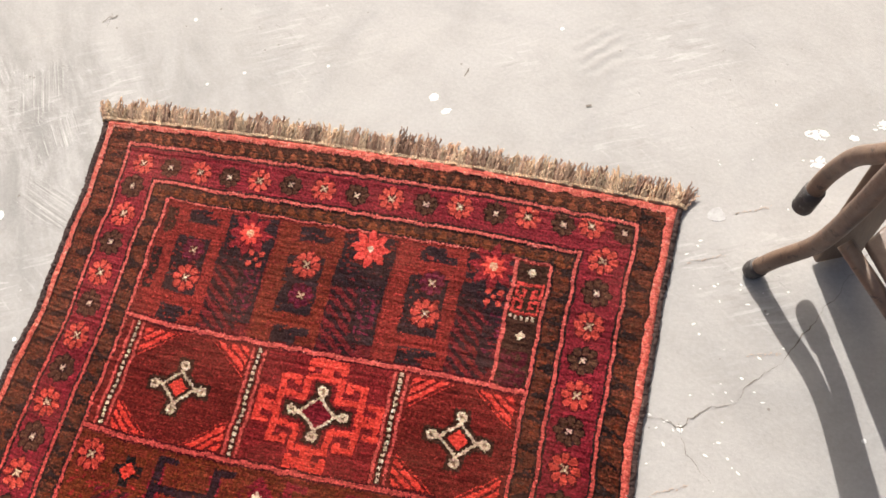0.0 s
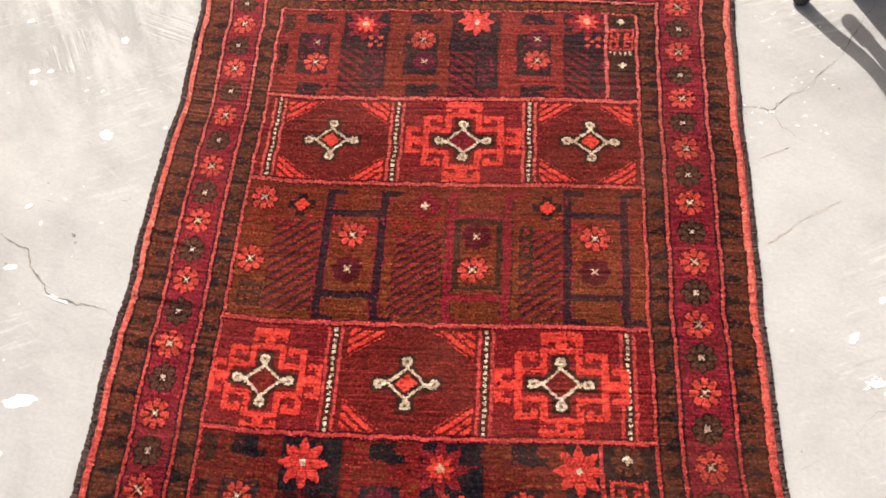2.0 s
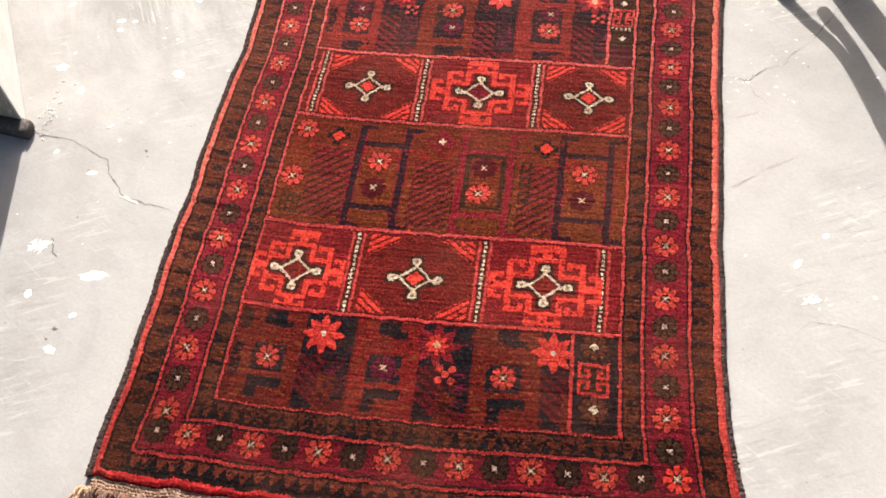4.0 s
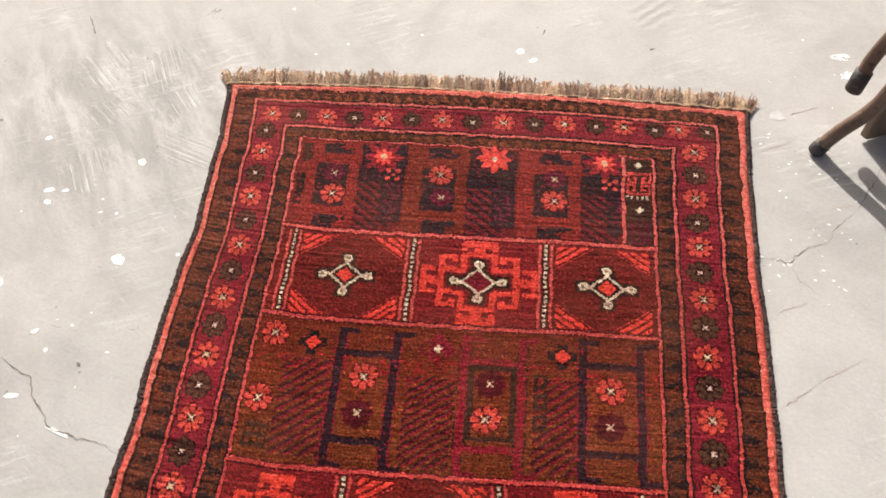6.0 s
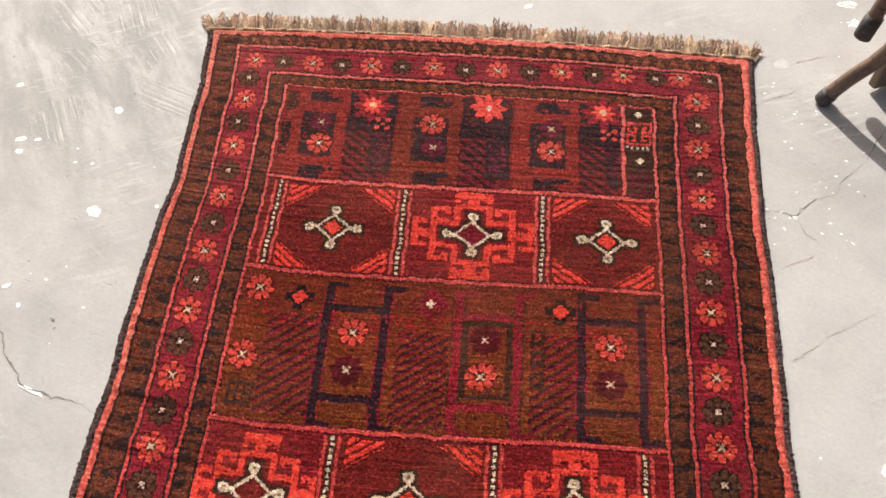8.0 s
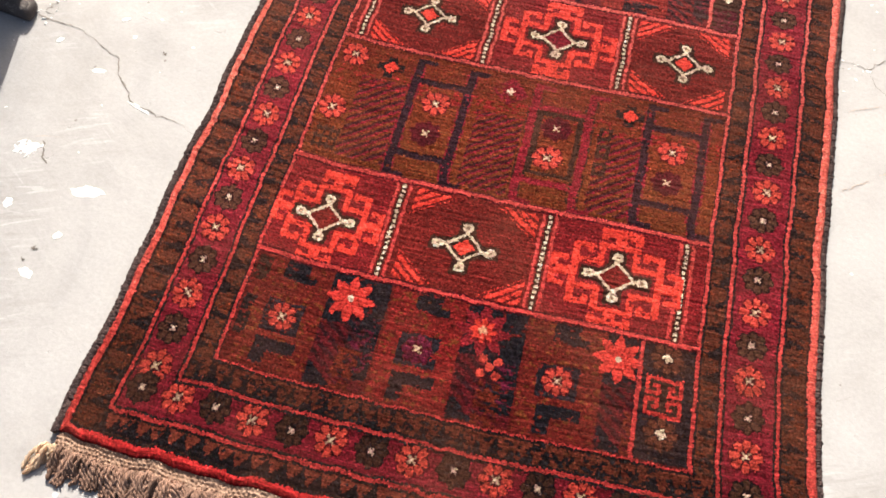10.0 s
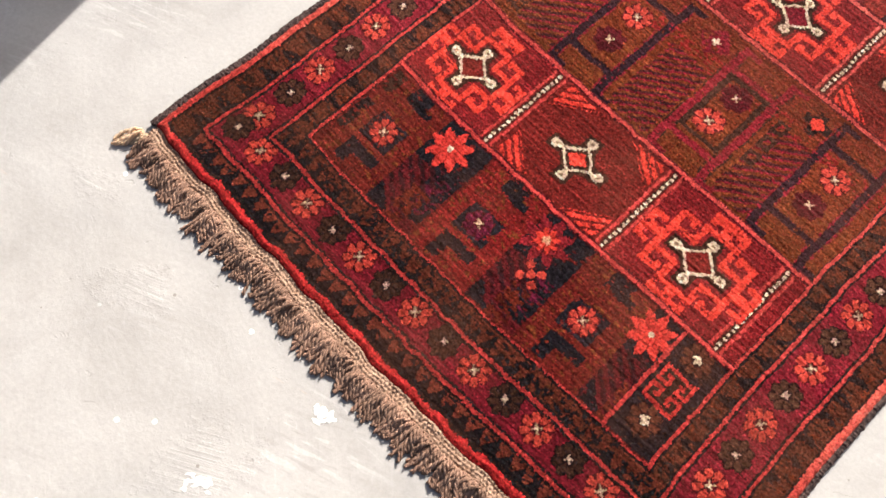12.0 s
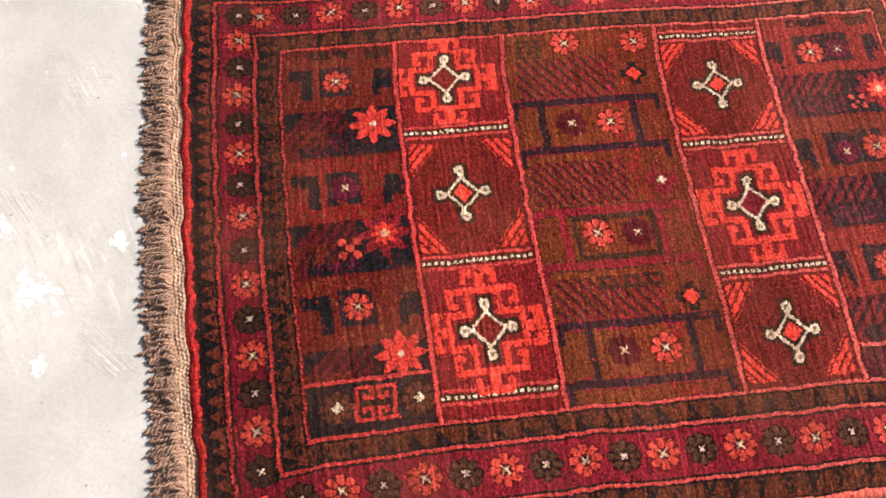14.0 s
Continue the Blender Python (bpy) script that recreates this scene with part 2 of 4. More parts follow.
WOOD = plain("weathered_brown_wood", rgb(0.12, 0.078, 0.052), rgb(0.20, 0.133, 0.09), 25, 0.65, 0.6, 0.001, stretch=(1, 1, 0.15))
RUBBER = plain("black_rubber", rgb(0.030, 0.026, 0.024), rgb(0.065, 0.052, 0.046), 60, 0.6, 0.4, chips=rgb(0.13, 0.12, 0.11))
WHITEWASH = plain("whitewash", rgb(0.64, 0.625, 0.58), rgb(0.74, 0.725, 0.685), 9, 0.85, 0.6, 0.004, chips=rgb(0.62, 0.59, 0.51))
# whitewash as it looks in shade, the olive tone put into the colour
END_SHADE = plain("shaded_whitewash", rgb(0.30, 0.265, 0.185), rgb(0.42, 0.375, 0.275), 22, 0.9, 0.7, 0.003, chips=rgb(0.50, 0.47, 0.39))
# plinth mortar, darkened in its colour for the wall's shade on it
PLINTH_SHADE = plain("shaded_mortar", rgb(0.050, 0.038, 0.033), rgb(0.085, 0.067, 0.058), 26, 0.85, 0.7, 0.003, chips=rgb(0.13, 0.11, 0.09))
LIME = plain("white_lime_paint", rgb(0.60, 0.588, 0.545), rgb(0.70, 0.688, 0.65), 80, 0.75, 0.4, chips=rgb(0.66, 0.64, 0.60))
CRACK = plain("dirt_in_crack", rgb(0.09, 0.075, 0.06), rgb(0.24, 0.21, 0.18), 90, 0.95, 0.5)


# ---- building helpers ----
def part(name, bm, material, parent=None, label="", smooth=True):
    mesh = bpy.data.meshes.new(name)
    bm.normal_update()
    bm.to_mesh(mesh)
    bm.free()
    mesh.materials.append(material)
    if smooth:
        for face in mesh.polygons:
            face.use_smooth = True
    ob = new(name, mesh)
    ob.parent = parent
    return tagged(ob, label)


def curve_points(points, steps):
    """A smooth line through a few points."""
    pts = [Vector(p) for p in points]
    pts = [2 * pts[0] - pts[1], *pts, 2 * pts[-1] - pts[-2]]
    out = []
    for a, b, c, d in zip(pts, pts[1:], pts[2:], pts[3:]):
        for k in range(steps):
            t = k / steps
            out.append(0.5 * (2 * b + (c - a) * t + (2 * a - 5 * b + 4 * c - d) * t * t + (3 * b - a - 3 * c + d) * t**3))
    return out + [pts[-2]]


def tube(bm, line, radius, sides=14, cap=True):
    """Sweeps a circle along a line; radius is a number or a function of 0..1."""
    rings, side = [], None
    for k, p in enumerate(line):
        way = (line[min(k + 1, len(line) - 1)] - line[max(k - 1, 0)]).normalized()
        side = (way.orthogonal() if side is None else side - way * side.dot(way)).normalized()
        up = way.cross(side)
        r = radius(k / (len(line) - 1)) if callable(radius) else radius
        rings.append([bm.verts.new(p + r * (math.cos(a) * side + math.sin(a) * up)) for a in (2 * math.pi * j / sides for j in range(sides))])
    for one, two in zip(rings, rings[1:]):
        for j in range(sides):
            bm.faces.new((one[j], one[(j + 1) % sides], two[(j + 1) % sides], two[j]))
    if cap:
        bm.faces.new(rings[0][::-1])
        bm.faces.new(rings[-1])
    return bm


def slab(corners, thick, bevel=0.004):
    """A board: a flat outline, thickened along its normal and with rounded edges."""
    bm = bmesh.new()
    face = bm.faces.new([bm.verts.new(Vector(c)) for c in corners])
    bm.normal_update()
    way = face.normal * thick
    got = bmesh.ops.extrude_face_region(bm, geom=[face])
    bmesh.ops.translate(bm, vec=way, verts=[g for g in got["geom"] if isinstance(g, bmesh.types.BMVert)])
    bmesh.ops.recalc_face_normals(bm, faces=bm.faces)
    bmesh.ops.bevel(bm, geom=bm.edges[:], offset=bevel, segments=2, affect="EDGES", profile=0.6)
    return bm


# ---- floor ----
bm = bmesh.new()
bmesh.ops.create_grid(bm, x_segments=8, y_segments=8, size=150.0)
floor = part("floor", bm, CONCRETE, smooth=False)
tagged(floor, "pale trowelled concrete floor, cracked and spotted with lime", "floor", kind="structure")


def crack(points, wide, seed):
    """A jagged hairline crack along a few bends, with crumbled width."""
    rng = random.Random(seed)
    bm, pairs, line = bmesh.new(), [], []
    for (ax, ay), (bx, by) in zip(points, points[1:]):
        n = max(3, int(math.dist((ax, ay), (bx, by)) / 0.006))
        line += [(ax + (bx - ax) * k / n, ay + (by - ay) * k / n) for k in range(n)]
    line.append(points[-1])
    wander, grow = 0.0, 1.0
    for k, (x, y) in enumerate(line):
        nx, ny = line[min(k + 1, len(line) - 1)]
        px, py = line[max(k - 1, 0)]
        dx, dy = nx - px, ny - py
        d = math.hypot(dx, dy) or 1.0
        wander = 0.80 * wander + rng.gauss(0, 0.0016 if len(line) > 20 else 0.0006)
        grow = min(1.5, max(0.22, grow * math.exp(rng.gauss(0, 0.35))))
        off, half = wander + rng.gauss(0, 0.0006), wide * grow * rng.uniform(0.45, 1.0) * 0.5
        pairs.append([bm.verts.new((x - dy / d * (off + s * half), y + dx / d * (off + s * half), 0.0008)) for s in (-1, 1)])
    for (a, b), (c, d) in zip(pairs, pairs[1:]):
        bm.faces.new((a, b, d, c))
    bmesh.ops.recalc_face_normals(bm, faces=bm.faces)
    return part("crack", bm, CRACK, floor, smooth=False)


crack([(-0.851, -0.261), (-0.795, -0.263), (-0.748, -0.271), (-0.672, -0.297), (-0.652, -0.333), (-0.605, -0.375), (-0.535, -0.378), (-0.46, -0.402)], 0.0027, 1)
crack([(0.439, 0.138), (0.497, 0.146), (0.532, 0.182), (0.564, 0.2), (0.587, 0.239), (0.614, 0.272), (0.665, 0.394), (0.707, 0.488), (0.725, 0.54)], 0.0021, 2)
crack([(0.495, 0.144), (0.5, 0.132), (0.516, 0.106), (0.554, 0.075)], 0.0006, 3)
crack([(0.537, -0.482), (0.601, -0.435), (0.639, -0.383), (0.687, -0.38), (0.774, -0.404)], 0.0006, 4)
crack([(-0.714, 0.606), (-0.705, 0.624), (-0.697, 0.616), (-0.692, 0.629)], 0.0030, 5)
crack([(0.01, 0.647), (0.013, 0.666)], 0.0060, 6)
crack([(0.23, 0.636), (0.239, 0.639)], 0.0060, 7)

crack([(-0.688, -0.492), (-0.675, -0.507), (-0.672, -0.520), (-0.658, -0.529)], 0.0026, 8)
crack([(-0.704, 0.630), (-0.697, 0.596)], 0.0026, 9)
crack([(-0.972, 0.565), (-0.955, 0.540), (-0.935, 0.509)], 0.0028, 10)
crack([(-0.846, -0.246), (-0.842, -0.230), (-0.834, -0.222)], 0.0013, 14)
crack([(-0.842, -0.236), (-0.832, -0.234), (-0.826, -0.237)], 0.0012, 15)
crack([(-0.844, -0.248), (-0.834, -0.251), (-0.827, -0.249)], 0.0012, 16)
for k, (x, y) in enumerate(((-1.132, 0.426), (-1.073, 0.281), (-1.010, 0.233), (-0.592, -0.687), (-0.606, -0.260), (-0.585, -0.664))):
    crack([(x - 0.004, y + 0.002), (x, y - 0.001), (x + 0.004, y + 0.001)], 0.0050, 20 + k)

PALE_STAIN = plain("pale_lime_stain", rgb(0.335, 0.324, 0.312), rgb(0.425, 0.414, 0.404), 90, 0.8, 0.3)
RUST_SCUFF = plain("rusty_scuff", rgb(0.36, 0.275, 0.22), rgb(0.40, 0.335, 0.285), 160, 0.9, 0.3)


def scuff(ax, ay, bx, by, seed):
    """A broken rusty scrape on the floor."""
    rng = random.Random(seed)
    bm = bmesh.new()
    for k in range(17):
        t = k / 17 + rng.uniform(0, 0.03)
        x, y, w, h = ax + (bx - ax) * t + rng.gauss(0, 0.0010), ay + (by - ay) * t + rng.gauss(0, 0.0014), rng.uniform(0.0008, 0.0036), rng.uniform(0.0003, 0.0011)
        way = math.atan2(by - ay, bx - ax) + rng.gauss(0, 0.3)
        c, s = math.cos(way), math.sin(way)
        bm.faces.new([bm.verts.new((x + c * p - s * q, y + s * p + c * q, 0.0007)) for p, q in ((-w, -h * 0.3), (0, -h), (w, -h * 0.2), (w * 0.8, h), (-w * 0.7, h * 0.8))])
    return part("scuff", bm, RUST_SCUFF, floor, smooth=False)


def stain(x, y, r, seed):
    """A pale round trace of wiped-off lime."""
    rng = random.Random(seed)
    bm = bmesh.new()
    bends = [rng.uniform(0.55, 1.20) for k in range(9)]
    rim = []
    for k in range(36):
        a, q = 2 * math.pi * k / 36, k / 4
        one, two = bends[int(q) % 9], bends[(int(q) + 1) % 9]
        d = r * (one + (two - one) * (q % 1)) * rng.uniform(0.96, 1.04)
        rim.append(bm.verts.new((x + d * math.cos(a), y + 0.8 * d * math.sin(a), 0.0005)))
    bm.faces.new(rim)
    return part("stain", bm, PALE_STAIN, floor, "pale round lime stain", smooth=False)


stain(0.477, 0.489, 0.017, 4)
scuff(0.48, 0.036, 0.528, 0.065, 1)
scuff(0.493, -0.13, 0.53, -0.094, 2)
scuff(0.545, -0.077, 0.604, -0.034, 3)
scuff(0.499, 0.492, 0.555, 0.522, 4)
scuff(0.454, 0.395, 0.505, 0.42, 5)
scuff(0.563, 0.269, 0.611, 0.287, 6)

# splashes of lime: x, y, radius, stretch, turn
SPLASHES = [
    (-0.63, -0.051, 0.0115, 1, 0), (-0.681, 0.174, 0.008, 1, 0), (-0.891, 0.204, 0.006, 1, 0), (-0.827, 0.079, 0.006, 1.5, 20),
    (-0.796, 0.082, 0.005, 1.2, 0), (-0.817, 0.051, 0.005, 1.6, 0), (-0.817, -0.134, 0.009, 1, 0), (-0.889, -0.079, 0.009, 1.6, 0),
    (-0.965, 0.109, 0.007, 1, 0), (-0.709, -0.513, 0.013, 1.2, 30), (-0.571, -0.551, 0.010, 2.6, 8), (-0.67, -0.61, 0.008, 1, 0),
    (-0.575, -0.704, 0.008, 1.3, 0), (-0.585, -0.378, 0.004, 5.0, -12), (0.613, -0.274, 0.006, 1.6, 60), (0.646, -0.338, 0.012, 1.4, 20),
    (0.596, 0.671, 0.0120, 1.5, 20), (0.693, 0.713, 0.012, 1.3, 15), (0.653, 0.677, 0.006, 1.1, 0), (0.611, 0.616, 0.012, 1.1, 40),
    (-0.698, -0.512, 0.014, 1.3, 20), (-0.568, -0.634, 0.006, 1.2, 0), (-0.784, -0.297, 0.006, 1, 0), (-0.686, -0.333, 0.004, 3.4, 10),
    (-0.706, -0.215, 0.004, 2.2, 35), (-0.671, -0.245, 0.004, 1, 0), (0.655, -0.205, 0.005, 1.4, 30), (0.094, -1.137, 0.008, 1.5, 60),
    (0.498, 0.137, 0.005, 1, 0), (0.003, 0.569, 0.006, 1.5, 20), (-0.027, 0.592, 0.007, 1.4, 60), (0.167, -1.029, 0.026, 1.5, 70),
    (0.083, -0.935, 0.012, 1.6, 10), (0.271, -1.012, 0.012, 1.2, 0), (0.11, -1.179, 0.017, 1.8, 75), (0.063, -1.102, 0.012, 1.6, 60),
]
rng = random.Random(11)


def dab(bm, x, y, r, stretch, turn):
    """One flat dried drop with a ragged rim."""
    c, s, phase = math.cos(radians(turn)), math.sin(radians(turn)), rng.uniform(0, 6)
    low, top, rise = [], [], rng.uniform(0.0003, 0.0008)
    for k in range(28):
        a = 2 * math.pi * k / 28
        q = r * (1 + 0.16 * math.sin(2 * a + phase) + 0.10 * math.sin(5 * a + 2 * phase) + 0.06 * math.sin(9 * a + 3 * phase) + rng.uniform(-0.05, 0.05) * min(stretch, 2))
        ex, ey = q * math.cos(a) * stretch, q * math.sin(a)
        low.append(bm.verts.new((x + c * ex - s * ey, y + s * ex + c * ey, 0.0001)))
        top.append(bm.verts.new((x + 0.86 * (c * ex - s * ey), y + 0.86 * (s * ex + c * ey), rise)))
    bm.faces.new(top)
    for k in range(28):
        bm.faces.new((low[k], low[(k + 1) % 28], top[(k + 1) % 28], top[k]))


for x, y, r, stretch, turn in SPLASHES:
    bm = bmesh.new()
    if r < 0.0118:
        dab(bm, x, y, r, stretch, turn)
    else:
        c, s = math.cos(radians(turn)), math.sin(radians(turn))
        for k in range(30):
            ex, ey = rng.gauss(0, 0.50) * r * stretch, rng.gauss(0, 0.42) * r
            dab(bm, x + c * ex - s * ey, y + s * ex + c * ey, r * rng.uniform(0.05, 0.26), rng.uniform(1.0, 2.4), turn + rng.gauss(0, 40))
    bmesh.ops.recalc_face_normals(bm, faces=bm.faces)
    part("lime_splash", bm, LIME, floor, smooth=False)
bm = bmesh.new()
for k in range(72):
    x, y = rng.choice([(rng.uniform(0.46, 0.66), rng.uniform(0.45, 0.68)), (rng.uniform(0.44, 0.60), rng.uniform(0.05, 0.50)), (rng.uniform(-0.95, -0.55), rng.uniform(-0.7, 0.1)), (rng.uniform(0.45, 0.62), rng.uniform(0.10, 0.40))])
    r, long, way = rng.uniform(0.0006, 0.0019), rng.uniform(1.0, 2.6), rng.uniform(-0.9, 0.9)
    rim = [(long * r * rng.uniform(0.7, 1.2) * math.cos(a), r * rng.uniform(0.6, 1.2) * math.sin(a)) for a in (0.6 * q for q in range(10))]
    bm.faces.new([bm.verts.new((x + math.cos(way) * p - math.sin(way) * q, y + math.sin(way) * p + math.cos(way) * q, 0.0003 + 0.0000015 * k)) for p, q in rim])
for k in range(46):
    x, y = -0.868 + abs(rng.gauss(0, 0.022)), -0.215 + rng.gauss(0, 0.045)
    r, long, way = rng.uniform(0.0008, 0.0030), rng.uniform(1.0, 2.2), rng.uniform(0, 3)
    rim = [(long * r * rng.uniform(0.6, 1.2) * math.cos(a), r * rng.uniform(0.6, 1.2) * math.sin(a)) for a in (0.78 * q for q in range(8))]
    foot = [bm.verts.new((x + math.cos(way) * p - math.sin(way) * q, y + math.sin(way) * p + math.cos(way) * q, 0.0001)) for p, q in rim]
    crown = [bm.verts.new((v.co.x * 0.6 + x * 0.4, v.co.y * 0.6 + y * 0.4, 0.7 * r)) for v in foot]
    bm.faces.new(crown)
    for q in range(8):
        bm.faces.new((foot[q], foot[(q + 1) % 8], crown[(q + 1) % 8], crown[q]))
bmesh.ops.recalc_face_normals(bm, faces=bm.faces)
tagged(part("lime_flecks", bm, LIME, smooth=False), "small dried white lime flecks on the concrete floor", "paint fleck", kind="stuff")


# ---- rug ----
WIDE, LONG = 0.975, 1.26


def smooth_noise(n, cell, seed, amp):
    """A smooth random line of n values, with about one bend per cell."""
    r = np.random.default_rng(seed)
    knots = r.normal(0, 1, n // cell + 4)
    return amp * np.interp(np.arange(n) / cell, np.arange(len(knots)), knots)


# how the hand-woven rug is skewed and bowed: powers of (2u - 1) and (2v - 1), metres in x and in y
SHAPE = [
    (0, 0, -0.0063, -0.2009),
    (0, 1, 0.0798, -0.6316),
    (0, 2, 0.0037, 0.0088),
    (0, 3, 0.0089, -0.0096),
    (0, 4, -0.0013, -0.0037),
    (1, 0, 0.4835, 0.0578),
    (1, 1, -0.0125, 0.0104),
    (1, 2, -0.0062, -0.0190),
    (1, 3, -0.0007, 0.0000),
    (1, 4, 0.0256, 0.0146),
    (2, 0, 0.0004, 0.0114),
    (2, 1, -0.0100, 0.0036),
    (2, 2, 0.0056, -0.0077),
    (2, 3, 0.0040, 0.0116),
    (3, 0, -0.0127, -0.0210),
    (3, 1, 0.0048, 0.0048),
    (3, 2, -0.0043, 0.0226),
]


def on_rug(u, v):
    """Where the rug's own coordinates (across 0..1, along 0..1) lie on the floor."""
    u, v = np.asarray(u, float), np.asarray(v, float)
    wob = np.sin(23 * v + 1.0) * 0.0012 + np.sin(41 * v + 2.2) * 0.0009 + np.sin(67 * v) * 0.0006
    p = 2 * (u + wob * (2 * np.clip(u, 0, 1) - 1) ** 2 * np.where(u < 0.5, 1.6, -0.8)) - 1
    q = 2 * v - 1
    ruffle = np.clip((v - 0.962) / 0.04, 0, 1) * (0.0013 * np.sin(47 * u + 0.6) + 0.0011 * np.sin(83 * u + 2.0) + 0.0007 * np.sin(141 * u))
    drawn_in = np.exp(-(((u + 0.01) / 0.050) ** 2) - ((v - 1.01) / 0.040) ** 2)
    x = sum(cx * p**i * q**j for i, j, cx, cy in SHAPE) + 0.0085 * drawn_in
    y = sum(cy * p**i * q**j for i, j, cx, cy in SHAPE) + ruffle + 0.0050 * drawn_in
    return x, y


def lie(x, y):
    """Gentle waves of the rug's body above the floor."""
    return 0.0022 + 0.0016 * np.sin(7.3 * x + 4.1 * y + 0.6) * np.sin(5.2 * y - 2.0 * x) + 0.0010 * np.sin(17 * y + 3 * x)


NU, NV = 680, 880
U0, U1, V0, V1 = -0.0080, 1.0080, -0.0060, 1.0060
uc = U0 + (U1 - U0) * (np.arange(NU) + 0.5) / NU
vc = V0 + (V1 - V0) * (np.arange(NV) + 0.5) / NV
UU, VV = np.meshgrid(uc, vc)
dye_rng = np.random.default_rng(5)


def per_knot(values):
    """Spreads one value a knot over the knot's four cells."""
    return np.repeat(np.repeat(values, 2, 0), 2, 1)


# knots wander a little from the drawing
UU = UU + smooth_noise(NV, 10, 21, 0.0010)[:, None] + per_knot(dye_rng.normal(0, 0.00042, (NV // 2, NU // 2)))
VV = VV + smooth_noise(NU, 10, 22, 0.0008)[None, :] + per_knot(dye_rng.normal(0, 0.00042, (NV // 2, NU // 2))) + dye_rng.normal(0, 0.00040, VV.shape)

ORANGE, ROSE, RED, CRIMSON = (0.58, 0.046, 0.029), (0.36, 0.036, 0.031), (0.165, 0.012, 0.011), (0.125, 0.008, 0.014)
MADDER, RUST, BROWN, OLIVE = (0.100, 0.010, 0.008), (0.104, 0.0155, 0.008), (0.095, 0.0188, 0.007), (0.106, 0.0270, 0.009)
NAVY, BLACK, DARK, PURPLE = (0.0200, 0.0114, 0.0140), (0.0150, 0.0085, 0.0082), (0.036, 0.0150, 0.0095), (0.085, 0.008, 0.022)
CREAM, SALMON, WINE, TAN = (0.54, 0.42, 0.285), (0.385, 0.046, 0.030), (0.050, 0.004, 0.007), (0.15, 0.042, 0.017)
MEDALLION_GROUND = (0.130, 0.0095, 0.0105)
RUSTY, FRAME_INK = (0.072, 0.0196, 0.0100), (0.0235, 0.0088, 0.0130)
dye = np.zeros((NV, NU, 3))
dye[:] = DARK


grains = per_knot(dye_rng.random((NV // 2, NU // 2))) + 0.3 * dye_rng.random((NV, NU))
grains = sum(np.roll(grains, (j, k), (0, 1)) for j in range(3) for k in range(5))
MOTTLE = np.empty(NV * NU)
MOTTLE[np.argsort(grains.ravel())] = np.linspace(0, 1, NV * NU)
MOTTLE = MOTTLE.reshape(NV, NU)


def fill(mask, colour, dots=1.0):
    """Ties knots of one colour; dots below 1 leaves some of what was there."""
    if dots < 1.0:
        shift = tuple(int(n) for n in dye_rng.integers(0, 300, 2))
        mask = mask & (np.roll(MOTTLE, shift, (0, 1)) < dots)
    dye[mask] = colour


def box(u0, v0, u1, v1, colour, dots=1.0):
    fill((UU > u0) & (UU < u1) & (VV > v0) & (VV < v1), colour, dots)


def outline(u0, v0, u1, v1, colour, w=0.006):
    near = (UU > u0 - w / 2) & (UU < u1 + w / 2) & (VV > v0 - w * 0.39) & (VV < v1 + w * 0.39)
    deep = (UU > u0 + w / 2) & (UU < u1 - w / 2) & (VV > v0 + w * 0.39) & (VV < v1 - w * 0.39)
    fill(near & ~deep, colour)


def local(u, v):
    """Metres right of and below a point of the rug."""
    return (UU - u) * WIDE, (VV - v) * LONG


def flower(u, v, petal, heart=(0.34, 0.235, 0.14), r=0.0225, ring=(0.062, 0.0055, 0.008), x_heart=0.0075):
    """Eight separate petals on a dark scalloped ground, with a small crossed heart."""
    x, y = local(u, v)
    d, a = np.hypot(x, y), np.arctan2(y, x)
    fill(d < r * (1.06 + 0.09 * np.cos(8 * a)), ring)
    wedge = abs(((a / (math.pi / 4) + 0.5) % 1.0) - 0.5) * (math.pi / 4) * d
    out = (d - 0.36 * r) / (0.66 * r)
    fill((out > 0) & (out < 1) & (wedge < r * 0.235 * np.sqrt(np.clip(4 * (out * 0.72) * (1 - out * 0.72), 0, 1))), petal)
    fill((d < x_heart) & (np.minimum(abs(x + y), abs(x - y)) < 0.0022), heart)
    fill(d < 0.0021, CREAM)


def dark_flower(u, v, petal=(0.054, 0.0220, 0.0130), r=0.0215):
    flower(u, v, petal, (0.38, 0.25, 0.185), r, (0.0130, 0.0030, 0.0040), 0.0056)


def cross(u, v, colour=CREAM, r=0.0070, w=0.0028):
    x, y = local(u, v)
    fill((np.maximum(abs(x), abs(y)) < r) & (np.minimum(abs(x), abs(y)) < w), colour)


def star(u, v, colour, r=0.034, heart=CREAM, hr=0.0046):
    x, y = local(u, v)
    d, a = np.hypot(x, y), np.arctan2(y, x)
    tooth = abs(((a / (math.pi / 4) + 0.5) % 1.0) - 0.5) * 2
    fill(d < r * (1.0 - 0.44 * tooth), colour)
    fill((d < r) & (tooth > 0.86) & (d > r * 0.22) & (d < r * 0.60), tuple(0.45 * c for c in colour))
    fill(d < hr, heart)


def glowing_star(u, v):
    star(u, v, (0.150, 0.010, 0.014), 0.040)
    star(u, v, ORANGE, 0.0205, (0.62, 0.30, 0.17), 0.0065)


def diagonals(u0, v0, u1, v1, slope, colour, step=0.021, w=0.42, dots=0.97):
    x, y = local(u0, v0)
    fill((UU > u0) & (UU < u1) & (VV > v0) & (VV < v1) & (((x + slope * y) / step % 1.0) < w), colour, dots)


